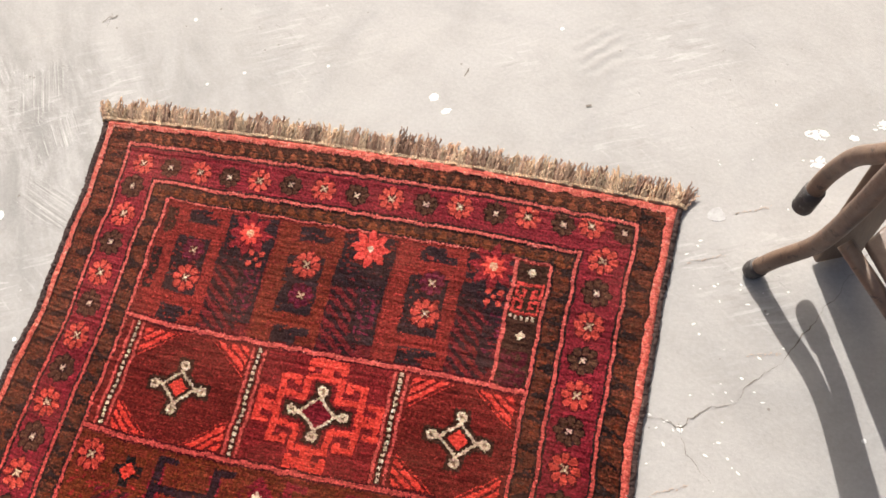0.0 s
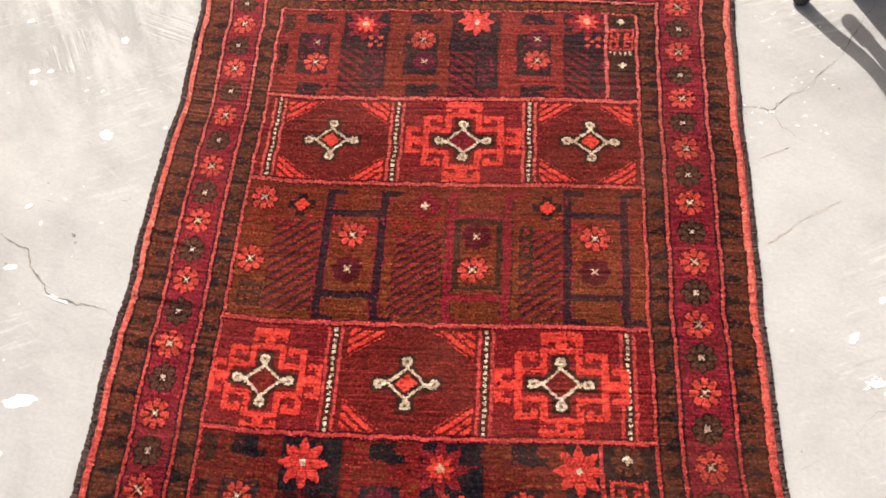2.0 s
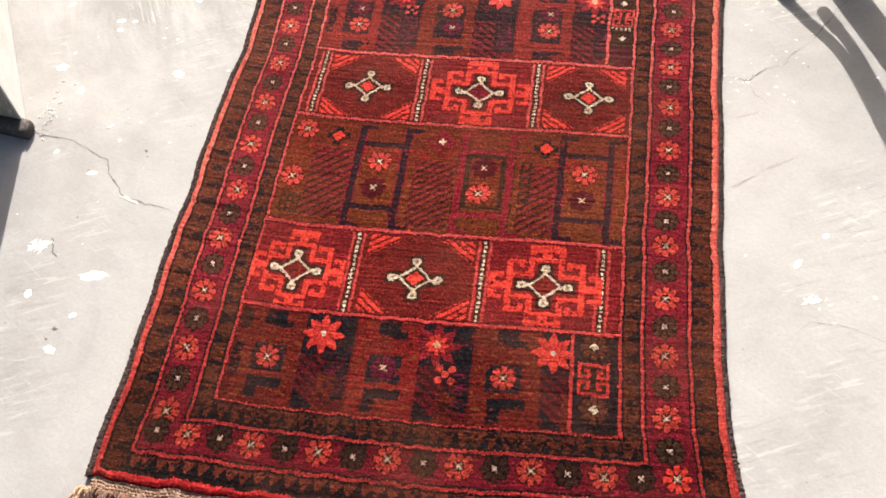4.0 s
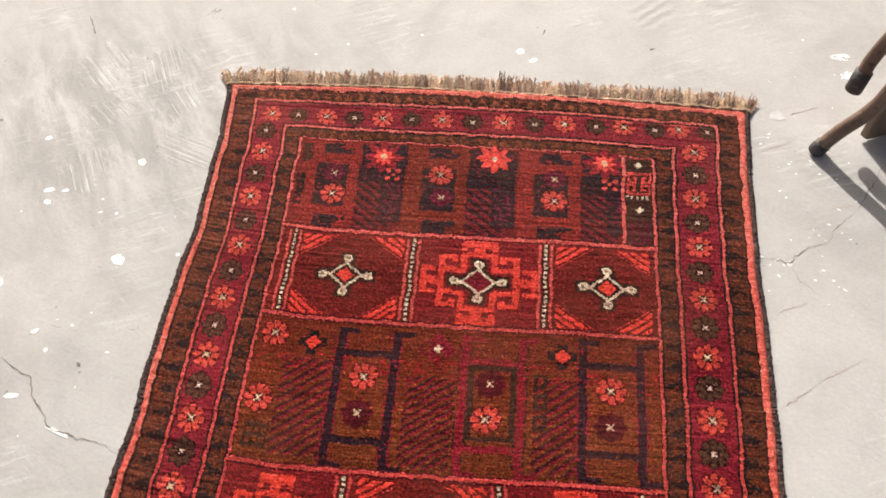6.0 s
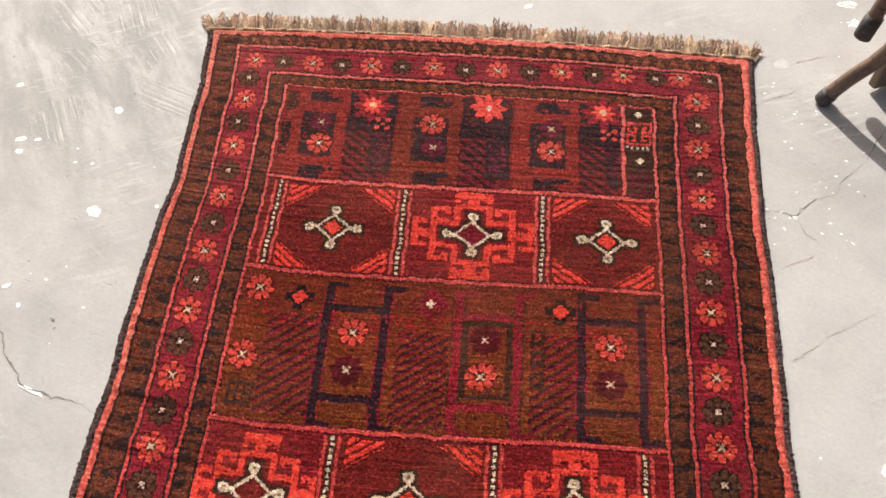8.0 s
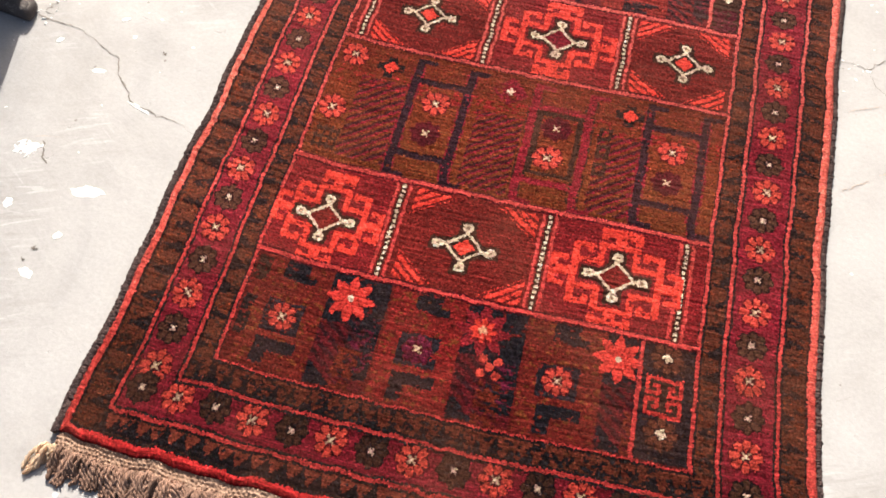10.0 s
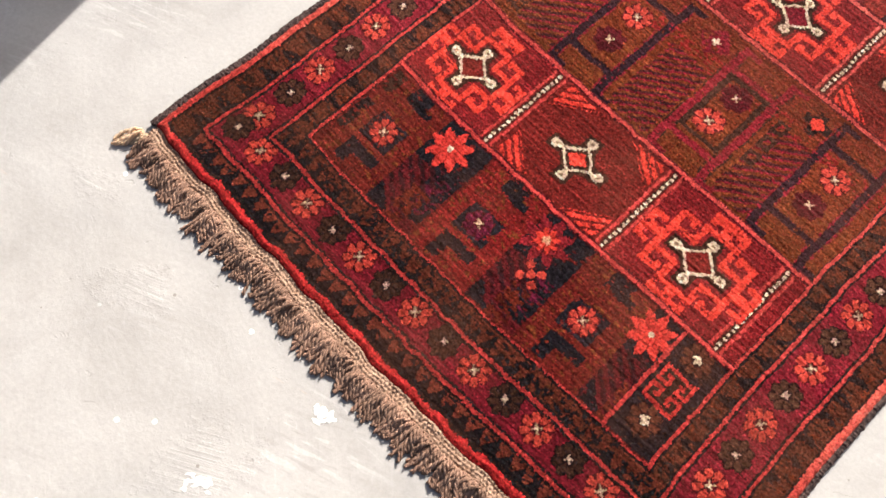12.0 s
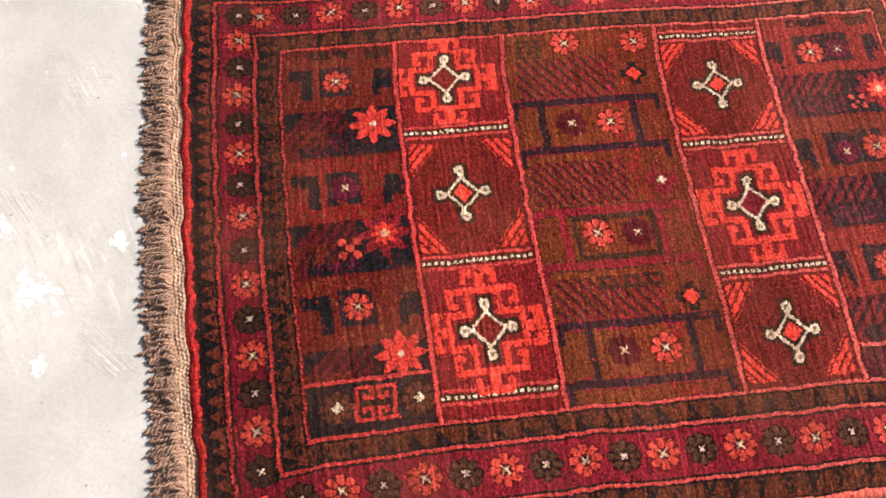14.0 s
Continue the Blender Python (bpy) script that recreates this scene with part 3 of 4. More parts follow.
def knobbed_diamond(u, v, heart, edge):
    x, y = local(u, v)
    m = abs(x) / 0.0295 + abs(y) / 0.0255
    for tip_x, tip_y in ((0.0395, 0), (-0.0395, 0), (0, 0.0335), (0, -0.0335)):
        fill((abs(x - tip_x) < 0.0130) & (abs(y - tip_y) < 0.0115), edge)
    fill(m < 1.30, edge)
    fill(m < 1.03, CREAM)
    fill(m < 0.82, DARK if heart is ORANGE else heart)
    fill(m < 0.56, heart)
    for tip_x, tip_y in ((0.0395, 0), (-0.0395, 0), (0, 0.0335), (0, -0.0335)):
        px, py = x - tip_x, y - tip_y
        fill((abs(px) < 0.0078) & (abs(py) < 0.0068) & ((abs(px) > 0.0028) | (abs(py) > 0.0024)) & (abs(px) + abs(py) < 0.0112), CREAM)
        fill((abs(px) < 0.0026) & (abs(py) < 0.0024), (0.20, 0.135, 0.080))
    fill((abs(x) < 0.0035) & (abs(y) > 0.024) & (abs(y) < 0.029), CREAM)
    fill((abs(y) < 0.0032) & (abs(x) > 0.027) & (abs(x) < 0.033), CREAM)


# a quarter of the stepped medallion: first line is its middle row, columns outwards
MEDALLION = [
    "........#####", "........#...#", "........#...#", "...######.###", "...#....#....", "...#....#....", "...#.#..#....",
    "...#.####....", "####.........", "#............", "#..#.........", "####.........", "####.........",
]


def medallion(u, v, half_u=0.095, half_v=0.0625):
    gx = np.clip((abs(UU - u) / half_u * 12.6).astype(int), 0, 13)
    gy = np.clip((abs(VV - v) / half_v * 12.6).astype(int), 0, 13)
    stamp = np.zeros((14, 14), bool)
    for j, row in enumerate(MEDALLION):
        for i, c in enumerate(row):
            stamp[j, i] = c == "#"
    fat = stamp[gy, gx]
    for du, dv in ((0.22, 0), (-0.22, 0), (0, 0.22), (0, -0.22)):
        px, py = abs(UU - u) / half_u * 12.6 + du, abs(VV - v) / half_v * 12.6 + dv
        fat = fat | stamp[np.clip(py.astype(int), 0, 13), np.clip(px.astype(int), 0, 13)]
    fill(fat, ORANGE, 0.96)


def hatched_corners(u0, v0, u1, v1):
    for cu, cv in ((u0, v0), (u1, v0), (u0, v1), (u1, v1)):
        x, y = local(cu, cv)
        m = abs(x) / 1.35 + abs(y)
        mine = (UU > u0) & (UU < u1) & (VV > v0) & (VV < v1) & (m < 0.047)
        fill(mine, (0.105, 0.009, 0.008), 0.9)
        fill(mine & ((m / 0.0135 % 1.0) > 0.38), ORANGE, 0.93)


def dotted_bar(u, v0, v1):
    box(u - 0.013, v0, u + 0.013, v1, MADDER)
    box(u - 0.0125, v0, u - 0.0075, v1, ROSE)
    box(u + 0.0075, v0, u + 0.0125, v1, ROSE)
    box(u - 0.0045, v0, u + 0.0045, v1, DARK)
    fill((abs(UU - u) < 0.0026) & (VV > v0) & (VV < v1) & (((VV - v0) * LONG / 0.0092 % 1.0) < 0.58), CREAM)


# a quarter of the meander, from its middle outwards
MEANDER = ["....#", "###.#", "#.#.#", "#...#", "#####"]


def key_square(u, v, a, b, colour):
    """Four hooked strokes in a square."""
    x, y = abs(UU - u) / a, abs(VV - v) / b
    inside = (x < 1) & (y < 1)
    fill(inside, DARK)
    stamp = np.array([[c == "#" for c in row] for row in MEANDER])
    fill(inside & (y > 0.06) & stamp[np.clip((x * 5).astype(int), 0, 4), np.clip(((y - 0.06) * 5.3).astype(int), 0, 4)], colour)


# field and borders
box(0.165, 0.107, 0.833, 0.891, RUST)
box(0.054, 0.030, 0.952, 0.969, CRIMSON)
box(0.128, 0.083, 0.870, 0.922, DARK)
box(0.165, 0.107, 0.833, 0.891, RUST)
# guard bands with dark teeth
lean = smooth_noise(80, 1, 31, 1.0)
ring_out = ((UU > 0.010) & (UU < 0.990) & (VV > 0.008) & (VV < 0.992)) & ~((UU > 0.055) & (UU < 0.951) & (VV > 0.029) & (VV < 0.970))
ring_in = ((UU > 0.131) & (UU < 0.868) & (VV > 0.085) & (VV < 0.920)) & ~((UU > 0.162) & (UU < 0.835) & (VV > 0.105) & (VV < 0.893))
fill(ring_out | ring_in, RUSTY)
fill(ring_out | ring_in, BROWN, 0.16)
fill(ring_out | ring_in, DARK, 0.16)
for k in range(33):
    a = 0.004 + (k + 0.5) * 0.0305 + 0.002 * lean[k]
    for du, side, wide in ((0.055, -1, 0.043), (0.951, 1, 0.040), (0.131, 1, 0.030), (0.868, -1, 0.030)):
        depth = (UU - du) * side / wide
        fill((ring_out | ring_in) & (depth > 0) & (depth < 0.92) & (abs(VV - a - 0.004 * depth) < 0.0088 * (1.1 - depth)), BLACK, 0.80)
        fill((ring_out | ring_in) & (depth > 0) & (depth < 0.10), BLACK, 0.7)
end_bands = (ring_out | ring_in) & (UU > 0.053) & (UU < 0.947) & ((VV < 0.105) | (VV > 0.893))
fill(end_bands & (VV > 0.5), (0.0125, 0.0078, 0.0092))
fill(end_bands & (VV > 0.5) & (VV < 0.95), RUSTY, 0.20)
fill(end_bands & (VV < 0.5), DARK, 0.55)
for k in range(42):
    a = 0.008 + (k + 0.5) * 0.0236 + 0.0016 * lean[k + 20]
    # a rust triangle standing on the inner line of each band
    for dv, side, wide, rust in ((0.970, 1, 0.0195, (0.122, 0.026, 0.015)), (0.029, -1, 0.0200, TAN), (0.105, -1, 0.0190, OLIVE), (0.893, 1, 0.0290, (0.090, 0.0205, 0.011))):
        depth = (VV - dv) * side / wide
        fill(end_bands & (depth > 0) & (depth < 0.92) & (abs(UU - a + 0.003 * depth) < (0.0120 if dv > 0.5 else 0.0098) * (1.04 - depth ** 1.4)), rust, 0.88 if dv > 0.95 else 0.70)
# flowers of the main border
for k in range(11):
    v = 0.0545 + 0.0862 * k
    if 0.10 < v:
        flower(0.087, v, SALMON)
    if v + 0.043 < 0.93:
        dark_flower(0.087, v + 0.043)
for k in range(10):
    v = 0.087 + 0.0862 * k
    flower(0.909, v, SALMON)
    dark_flower(0.909, v + 0.043, (0.056, 0.0245, 0.0140))
for k, u in enumerate((0.095, 0.212, 0.325, 0.441, 0.556, 0.669, 0.778, 0.880)):
    v = 0.0600 - 0.0022 * k + 0.0042 * math.sin(math.pi * k / 7)
    flower(u, v, SALMON, r=0.020)
    dark_flower(u + 0.0575 - (0.004 if k == 7 else 0), v, (0.054, 0.0235, 0.0135), 0.018)
for k in range(8):
    flower(0.139 + 0.111 * k, 0.9410, SALMON if k < 7 else ORANGE, r=0.021)
    dark_flower(0.084 + 0.111 * k, 0.9410, (0.042, 0.0175, 0.0110), 0.0205)
# thin lines between the bands, the broad one at the rim
for u0, v0, u1, v1 in ((0.054, 0.030, 0.952, 0.969), (0.128, 0.083, 0.870, 0.922), (0.165, 0.107, 0.833, 0.891)):
    outline(u0, v0, u1, v1, BLACK, 0.0125)
    outline(u0, v0, u1, v1, ROSE, 0.0052)

# panels: rows between the thin lines
ROWS_V = (0.107, 0.270, 0.411, 0.614, 0.752, 0.891)
L, R = 0.169, 0.829


def box_panel(v0, v1, up):
    """A panel of flowers in boxes and of stars; up: the stars lie towards its first edge."""
    def at(s):
        return v0 + (v1 - v0) * (s if up else 1 - s)

    def block(ua, sa, ub, sb, colour, dots=0.88):
        box(ua, min(at(sa), at(sb)), ub, max(at(sa), at(sb)), colour, dots)

    def shade(c):
        return c if v0 < 0.5 else tuple(0.80 * x for x in c)

    ink = NAVY if v0 < 0.5 else (0.0110, 0.0085, 0.0115)
    box(L, v0, R, v1, shade(MADDER))
    for k, u in enumerate((0.244, 0.448, 0.652)):
        ground = shade(((0.142, 0.0138, 0.0105) if k != 1 else RUST) if v0 < 0.5 else ((0.118, 0.0135, 0.0095) if k != 1 else RED))
        block(u - 0.062, 0.02, u + 0.052, 0.98, ground)
        if v0 > 0.5:
            block(u - 0.062, 0.02, u + 0.052, 0.98, OLIVE, 0.13)
        # star column
        s = u + 0.090
        block(s - 0.040, 0.30, s + 0.048, 0.98, shade((0.090, 0.0085, 0.0110)))
        block(s - 0.040, 0.02, s + 0.048, 0.46, ink)
        block(s + 0.006, 0.40, s + 0.048, 0.88, ink, 0.85)
        block(s + 0.012, 0.44, s + 0.042, 0.80, shade(PURPLE), 0.30)
        diagonals(s - 0.040, min(at(0.42), at(0.97)), s + 0.026, max(at(0.42), at(0.97)), -1.25, (0.040, 0.006, 0.008) if v0 > 0.5 else (0.024, 0.009, 0.011), 0.0235, 0.45, 0.86)
        diagonals(s - 0.040, min(at(0.32), at(0.75)), s + 0.020, max(at(0.32), at(0.75)), -1.25, (0.030, 0.006, 0.008) if v0 > 0.5 else (0.024, 0.009, 0.011), 0.0235, 0.45, 0.86)
        if v0 > 0.5:
            # hooked corner block, and a plain one on the other side of the flower box
            box(u - 0.034, 0.853, u - 0.012, 0.885, ink, 0.90)
            box(u - 0.034, 0.853, u + 0.027, 0.867, ink, 0.90)
            box(u - 0.026, 0.756, u + 0.012, 0.779, ink, 0.92)
            box(u - 0.006, 0.772, u + 0.026, 0.781, ink, 0.90)
            # dark triangle against the border, rust ground behind it, dark corners round the star
            x, y = (UU - s + 0.038) * WIDE, (0.889 - VV) * LONG
            fill((x > 0) & (y > 0) & (x / 0.040 + y / 0.034 < 1), ink, 0.93)
            fill((VV > 0.842) & (VV < 0.889) & (UU > s - 0.004) & (UU < s + 0.030), shade(RUST), 0.62)
            for du, dv in ((-0.027, -0.021), (0.030, -0.021), (-0.028, 0.022), (0.030, 0.022)):
                fill((abs(UU - s - du) < 0.013) & (abs(VV - 0.785 - dv) < 0.009), ink, 0.9)
            continue
        # box with its flowers
        block(u - 0.033, 0.27, u + 0.029, 0.74, ink, 0.93)
        # hooked blocks above and below the box
        for near, far in ((0.03, 0.15), (0.84, 0.97)):
            block(u - 0.026, near, u + 0.016, far, ink)
            block(u + 0.008, 0.09 if near < 0.5 else near, u + 0.034, far if near < 0.5 else 0.905, ink)
    block(L + 0.004, 0.06, L + 0.026, 0.28, DARK, 0.8)
    block(L + 0.004, 0.42, L + 0.022, 0.76, BLACK, 0.8)


# far panel
box_panel(ROWS_V[0], ROWS_V[1], True)
for u, v, petal in ((0.247, 0.168, PURPLE), (0.248, 0.206, SALMON), (0.449, 0.163, SALMON), (0.452, 0.203, PURPLE), (0.656, 0.159, PURPLE), (0.655, 0.199, SALMON)):
    flower(u, v, petal, r=0.022 if petal is SALMON else 0.019)
glowing_star(0.336, 0.134)
star(0.544, 0.127, (0.52, 0.042, 0.030))
glowing_star(0.744, 0.123)
for u, v in ((0.360, 0.166), (0.755, 0.162)):
    for du, dv in ((-1, -1), (1, -1), (-1, 1), (1, 1), (0, 0)):
        x, y = local(u + 0.0095 * du, v + 0.0072 * dv)
        fill(np.hypot(x, y) < (0.0050 if (du or dv) else 0.0036), SALMON)
box(0.780, 0.109, R, 0.270, DARK)
box(0.784, 0.222, R - 0.004, 0.266, (0.060, 0.007, 0.012), 0.7)
box(0.7755, 0.107, 0.7815, 0.270, ROSE)
cross(0.806, 0.120)
key_square(0.806, 0.155, 0.0215, 0.0205, (0.42, 0.036, 0.028))
fill((abs(VV - 0.180) < 0.0022) & (UU > 0.786) & (UU < R - 0.003) & ((UU * WIDE / 0.0085 % 1.0) < 0.55), CREAM)
cross(0.806, 0.202)

# first row of diamonds
v0, v1 = ROWS_V[1], ROWS_V[2]
box(L, v0, R, v1, MADDER)
box(0.430, v0, 0.630, v1, MEDALLION_GROUND)
hatched_corners(0.210, v0 + 0.008, 0.398, v1 - 0.006)
hatched_corners(0.662, v0 + 0.008, 0.822, v1 - 0.006)
for u in (0.193, 0.4145, 0.644):
    dotted_bar(u, v0 + 0.006, v1 - 0.004)
medallion(0.531, 0.340)
knobbed_diamond(0.300, 0.341, ORANGE, DARK)
knobbed_diamond(0.531, 0.340, CRIMSON, DARK)
knobbed_diamond(0.748, 0.340, ORANGE, DARK)

# middle panel
v0, v1 = ROWS_V[2], ROWS_V[3]
box(L, v0, R, v1, BROWN)
box(L, v0, R, v0 + 0.055, RUST, 0.55)
box(L, v0 + 0.05, R, v0 + 0.080, RED, 0.22)
box(L, v0 + 0.12, R, v1, OLIVE, 0.45)


def frame_with_box(u, v, colour, lining):
    """A ladder-like frame with hooked feet."""
    for du in (-0.046, 0.046):
        box(u + du - 0.010, v - 0.083, u + du + 0.010, v + 0.092, lining, 0.6)
        box(u + du - 0.0065, v - 0.088, u + du + 0.0065, v + 0.096, colour, 0.95)
        box(u + du - 0.0065, v + 0.088, u + du + 0.028, v + 0.096, colour, 0.95)
        box(u + du - 0.0065, v - 0.094, u + du + 0.028, v - 0.0865, colour, 0.95)
    for dv in (-0.058, 0.060):
        box(u - 0.046, v + dv - 0.0048, u + 0.046, v + dv + 0.0048, colour, 0.95)


diagonals(0.225, 0.470, 0.308, 0.600, 1.35, CRIMSON, 0.024, 0.62)
diagonals(0.225, 0.470, 0.308, 0.600, 1.35, (0.042, 0.0100, 0.0105), 0.024, 0.36)
diagonals(0.430, 0.485, 0.508, 0.605, 1.35, CRIMSON, 0.020, 0.62)
diagonals(0.430, 0.485, 0.508, 0.605, 1.35, (0.042, 0.0100, 0.0105), 0.020, 0.36)
diagonals(0.632, 0.480, 0.704, 0.605, 1.35, CRIMSON, 0.023, 0.60)
diagonals(0.632, 0.480, 0.704, 0.605, 1.35, (0.042, 0.0100, 0.0105), 0.023, 0.36)
frame_with_box(0.362, 0.516, FRAME_INK, CRIMSON)
outline(0.530, 0.466, 0.600, 0.562, DARK, 0.007)
frame_with_box(0.566, 0.516, (0.140, 0.0090, 0.0145), DARK)
outline(0.534, 0.468, 0.598, 0.563, DARK, 0.007)
frame_with_box(0.754, 0.514, FRAME_INK, CRIMSON)
for u, v, petal in ((0.199, 0.441, SALMON), (0.194, 0.533, SALMON), (0.361, 0.490, SALMON), (0.359, 0.540, WINE), (0.563, 0.489, WINE), (0.559, 0.537, SALMON), (0.753, 0.490, SALMON), (0.751, 0.538, WINE)):
    flower(u, v, petal, r=0.0225)
for u, v in ((0.267, 0.447), (0.675, 0.446)):
    x, y = local(u, v)
    fill((np.minimum(abs(x), abs(y)) < 0.008) & (np.maximum(abs(x), abs(y)) < 0.023) | (abs(x) + abs(y) < 0.019), BLACK, 0.92)
    fill(abs(x) + abs(y) < 0.0132, ORANGE)
x, y = local(0.475, 0.445)
fill(abs(x) + abs(y) < 0.030, CRIMSON, 0.8)
cross(0.475, 0.445)
for v in (0.566, 0.578, 0.590):
    box(0.180, v, 0.222, v + 0.005, DARK)
for u in (0.184, 0.196, 0.208, 0.220):
    box(u - 0.002, 0.562, u + 0.002, 0.598, DARK)
for v in (0.475, 0.503, 0.531):
    outline(0.634, v, 0.650, v + 0.016, DARK, 0.006)

# second row of diamonds
v0, v1 = ROWS_V[3], ROWS_V[4]
box(L, v0, R, v1, MEDALLION_GROUND)
box(0.365, v0, 0.575, v1, MADDER)
hatched_corners(0.374, v0 + 0.008, 0.568, v1 - 0.006)
for u in (0.353, 0.585, 0.797):
    dotted_bar(u, v0 + 0.006, v1 - 0.004)
medallion(0.251, 0.690, 0.084)
medallion(0.698, 0.687)
knobbed_diamond(0.248, 0.690, MADDER, DARK)
knobbed_diamond(0.468, 0.688, ORANGE, DARK)
knobbed_diamond(0.697, 0.686, MADDER, DARK)

# near panel
box_panel(ROWS_V[4], ROWS_V[5], True)
for u, petal in ((0.238, SALMON), (0.441, PURPLE), (0.641, SALMON)):
    box(u - 0.029, 0.807, u + 0.029, 0.845, (0.0150, 0.0110, 0.0145), 0.95)
    flower(u, 0.825, petal, r=0.020)
star(0.327, 0.785, (0.50, 0.040, 0.029), 0.037)
glowing_star(0.525, 0.785)
star(0.721, 0.785, (0.50, 0.040, 0.029), 0.037)
for du, dv in ((-1, -1), (1, -1), (-1, 1), (1, 1), (0, 0)):
    x, y = local(0.545 + 0.011 * du, 0.825 + 0.0085 * dv)
    fill(np.hypot(x, y) < 0.0062, SALMON)
box(0.756, 0.754, R, 0.889, (0.0135, 0.0085, 0.0105))
box(0.756, 0.754, R, 0.889, DARK, 0.12)
for v in (0.771, 0.858):
    dark_flower(0.790, v, (0.075, 0.0230, 0.0120), 0.0225)
box(0.7495, 0.752, 0.7555, 0.891, ROSE)
cross(0.790, 0.771)
key_square(0.789, 0.817, 0.0265, 0.0225, (0.42, 0.036, 0.028))
cross(0.791, 0.858)
for v in ROWS_V[1:5]:
    box(0.165, v - 0.0048, 0.833, v + 0.0048, WINE)
    box(0.165, v - 0.0026, 0.833, v + 0.0026, ROSE)

# rim
rim = np.minimum(np.minimum(UU - U0, U1 - UU) * WIDE, np.minimum(VV - V0, V1 - VV) * LONG)
fill(rim < 0.0165, BLACK, 0.8)
# thin lines and rim turn paler towards the far end: sheen painted in
end_sheen = np.clip(1 - vc / 0.8, 0, 1)[:, None, None]
lines = (dye == np.array(ROSE)).all(-1)
dye[lines] = (np.array((0.46, 0.088, 0.068)) * end_sheen + np.array(ROSE) * (1 - end_sheen) + np.zeros((NV, NU, 3)))[lines]
rim_colour = np.array((0.64, 0.125, 0.085)) * end_sheen + np.array((0.50, 0.031, 0.029)) * (1 - end_sheen) + np.zeros((NV, NU, 3))
long_side = (np.clip(1.75 - 1.5 * VV, 0, 1) * (np.minimum(UU, 1 - UU) < 0.03))[:, :, None]
rim_colour = rim_colour * (1 - long_side) + np.array((0.61, 0.118, 0.082)) * long_side
rim_wide = np.where(VV > 0.98, 0.0128, np.where(VV < 0.02, 0.0152, 0.0132)) + smooth_noise(NU, 5, 43, 0.0010)[None, :]
dye[rim < rim_wide] = rim_colour[rim < rim_wide]

# uneven dye: slow bands along the rug, knot by knot; pale hairs brightened as glints
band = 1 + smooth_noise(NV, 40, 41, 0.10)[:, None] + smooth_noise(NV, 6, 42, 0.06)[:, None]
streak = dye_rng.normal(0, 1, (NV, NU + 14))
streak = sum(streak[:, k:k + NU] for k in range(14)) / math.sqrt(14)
# darker towards the near end: the pile's shading there, put into the dye
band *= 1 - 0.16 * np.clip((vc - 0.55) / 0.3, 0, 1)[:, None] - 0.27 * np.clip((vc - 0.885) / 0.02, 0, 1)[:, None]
depth = np.clip(dye.max(-1) / 0.10, 0, 1)[:, :, None]
dye *= 0.90 + 0.36 * depth
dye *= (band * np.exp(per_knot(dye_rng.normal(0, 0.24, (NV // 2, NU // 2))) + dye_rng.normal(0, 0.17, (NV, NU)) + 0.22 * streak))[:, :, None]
dye[:, :, 1] *= 0.91
# paler and pinker towards the far end: low-angle sheen put into the dye
far_sheen = np.clip(1 - vc / 0.42, 0, 1)[:, None, None]
dye = 0.90 * dye * (1 + 0.05 * far_sheen) + far_sheen * np.array((0.0085, 0.0044, 0.0034)) + 0.035 * far_sheen * dye[:, :, :1]
# paler towards the left border, except at the near end
pale_side = (np.clip(1 - (uc - 0.10) / 0.12, 0, 1)[None, :] * np.clip((0.86 - vc) / 0.15, 0, 1)[:, None])[:, :, None]
dye = dye * (1 + 0.22 * pale_side) + pale_side * np.array((0.0095, 0.0042, 0.0032))
dye[:, :, 2] *= 0.94
flecks = per_knot(dye_rng.random((NV // 2, NU // 2))) < 0.14
dye[flecks & (dye.max(-1) < 0.028)] += np.array((0.006, 0.0070, 0.0078))
# a few pale hairs, their glints painted into the dye
glint = dye_rng.random((NV, NU)) < 0.016
dye[glint] = dye[glint] * 1.7 + np.array((0.022, 0.013, 0.008))
dye[:, :, 1] *= np.exp(dye_rng.normal(0, 0.10, (NV, NU)))

# the pile: each knot is a small tuft of four faces that rise to its middle
KNOT_LIFT = dye_rng.normal(0, 0.0005, (NV // 2, NU // 2)) + 0.0010 * (dye[::2, ::2].max(-1) > 0.30)
ue = U0 + (U1 - U0) * np.arange(NU + 1) / NU
ve = V0 + (V1 - V0) * np.arange(NV + 1) / NV
EU, EV = np.meshgrid(ue, ve)
PX, PY = on_rug(EU, EV)
PX = PX + dye_rng.normal(0, 0.00022, PX.shape)
PY = PY + dye_rng.normal(0, 0.00022, PY.shape)
PZ = lie(PX, PY) + 0.0062 + dye_rng.normal(0, 0.00032, PX.shape)
PZ[1::2, 1::2] += 0.0011 + KNOT_LIFT
PZ[1::2, :] += 0.00022
# the cord-like rim of bright wool stands up
PZ = PZ + 0.0016 * np.exp(-(((np.minimum(np.minimum(EU - U0, U1 - EU) * WIDE, np.minimum(EV - V0, V1 - EV) * LONG) - 0.007) / 0.0055) ** 2))
# uneven rows of knots, wandering in strength across the rug, and slow swells along it
for seed in range(4):
    strength = np.clip(0.5 + smooth_noise(NU + 1, 90, 81 + seed, 0.5), 0, 1.4)[None, :]
    PZ = PZ + strength * smooth_noise(NV + 1, 3, 85 + seed, 0.00030)[:, None]
PZ = PZ + smooth_noise(NV + 1, 22, 91, 0.0005)[:, None]
# soft creases running in from the long edge
for crease, depth, tall in ((0.595, 0.16, 0.0030), (0.655, 0.22, 0.0034), (0.715, 0.14, 0.0024), (0.505, 0.10, 0.0020)):
    PZ = PZ + tall * np.exp(-(((EV - crease - 0.05 * EU) / 0.0075) ** 2)) * np.exp(-((EU / depth) ** 2))
edge = np.minimum(np.minimum(EU - U0, U1 - EU), np.minimum(EV - V0, V1 - EV))
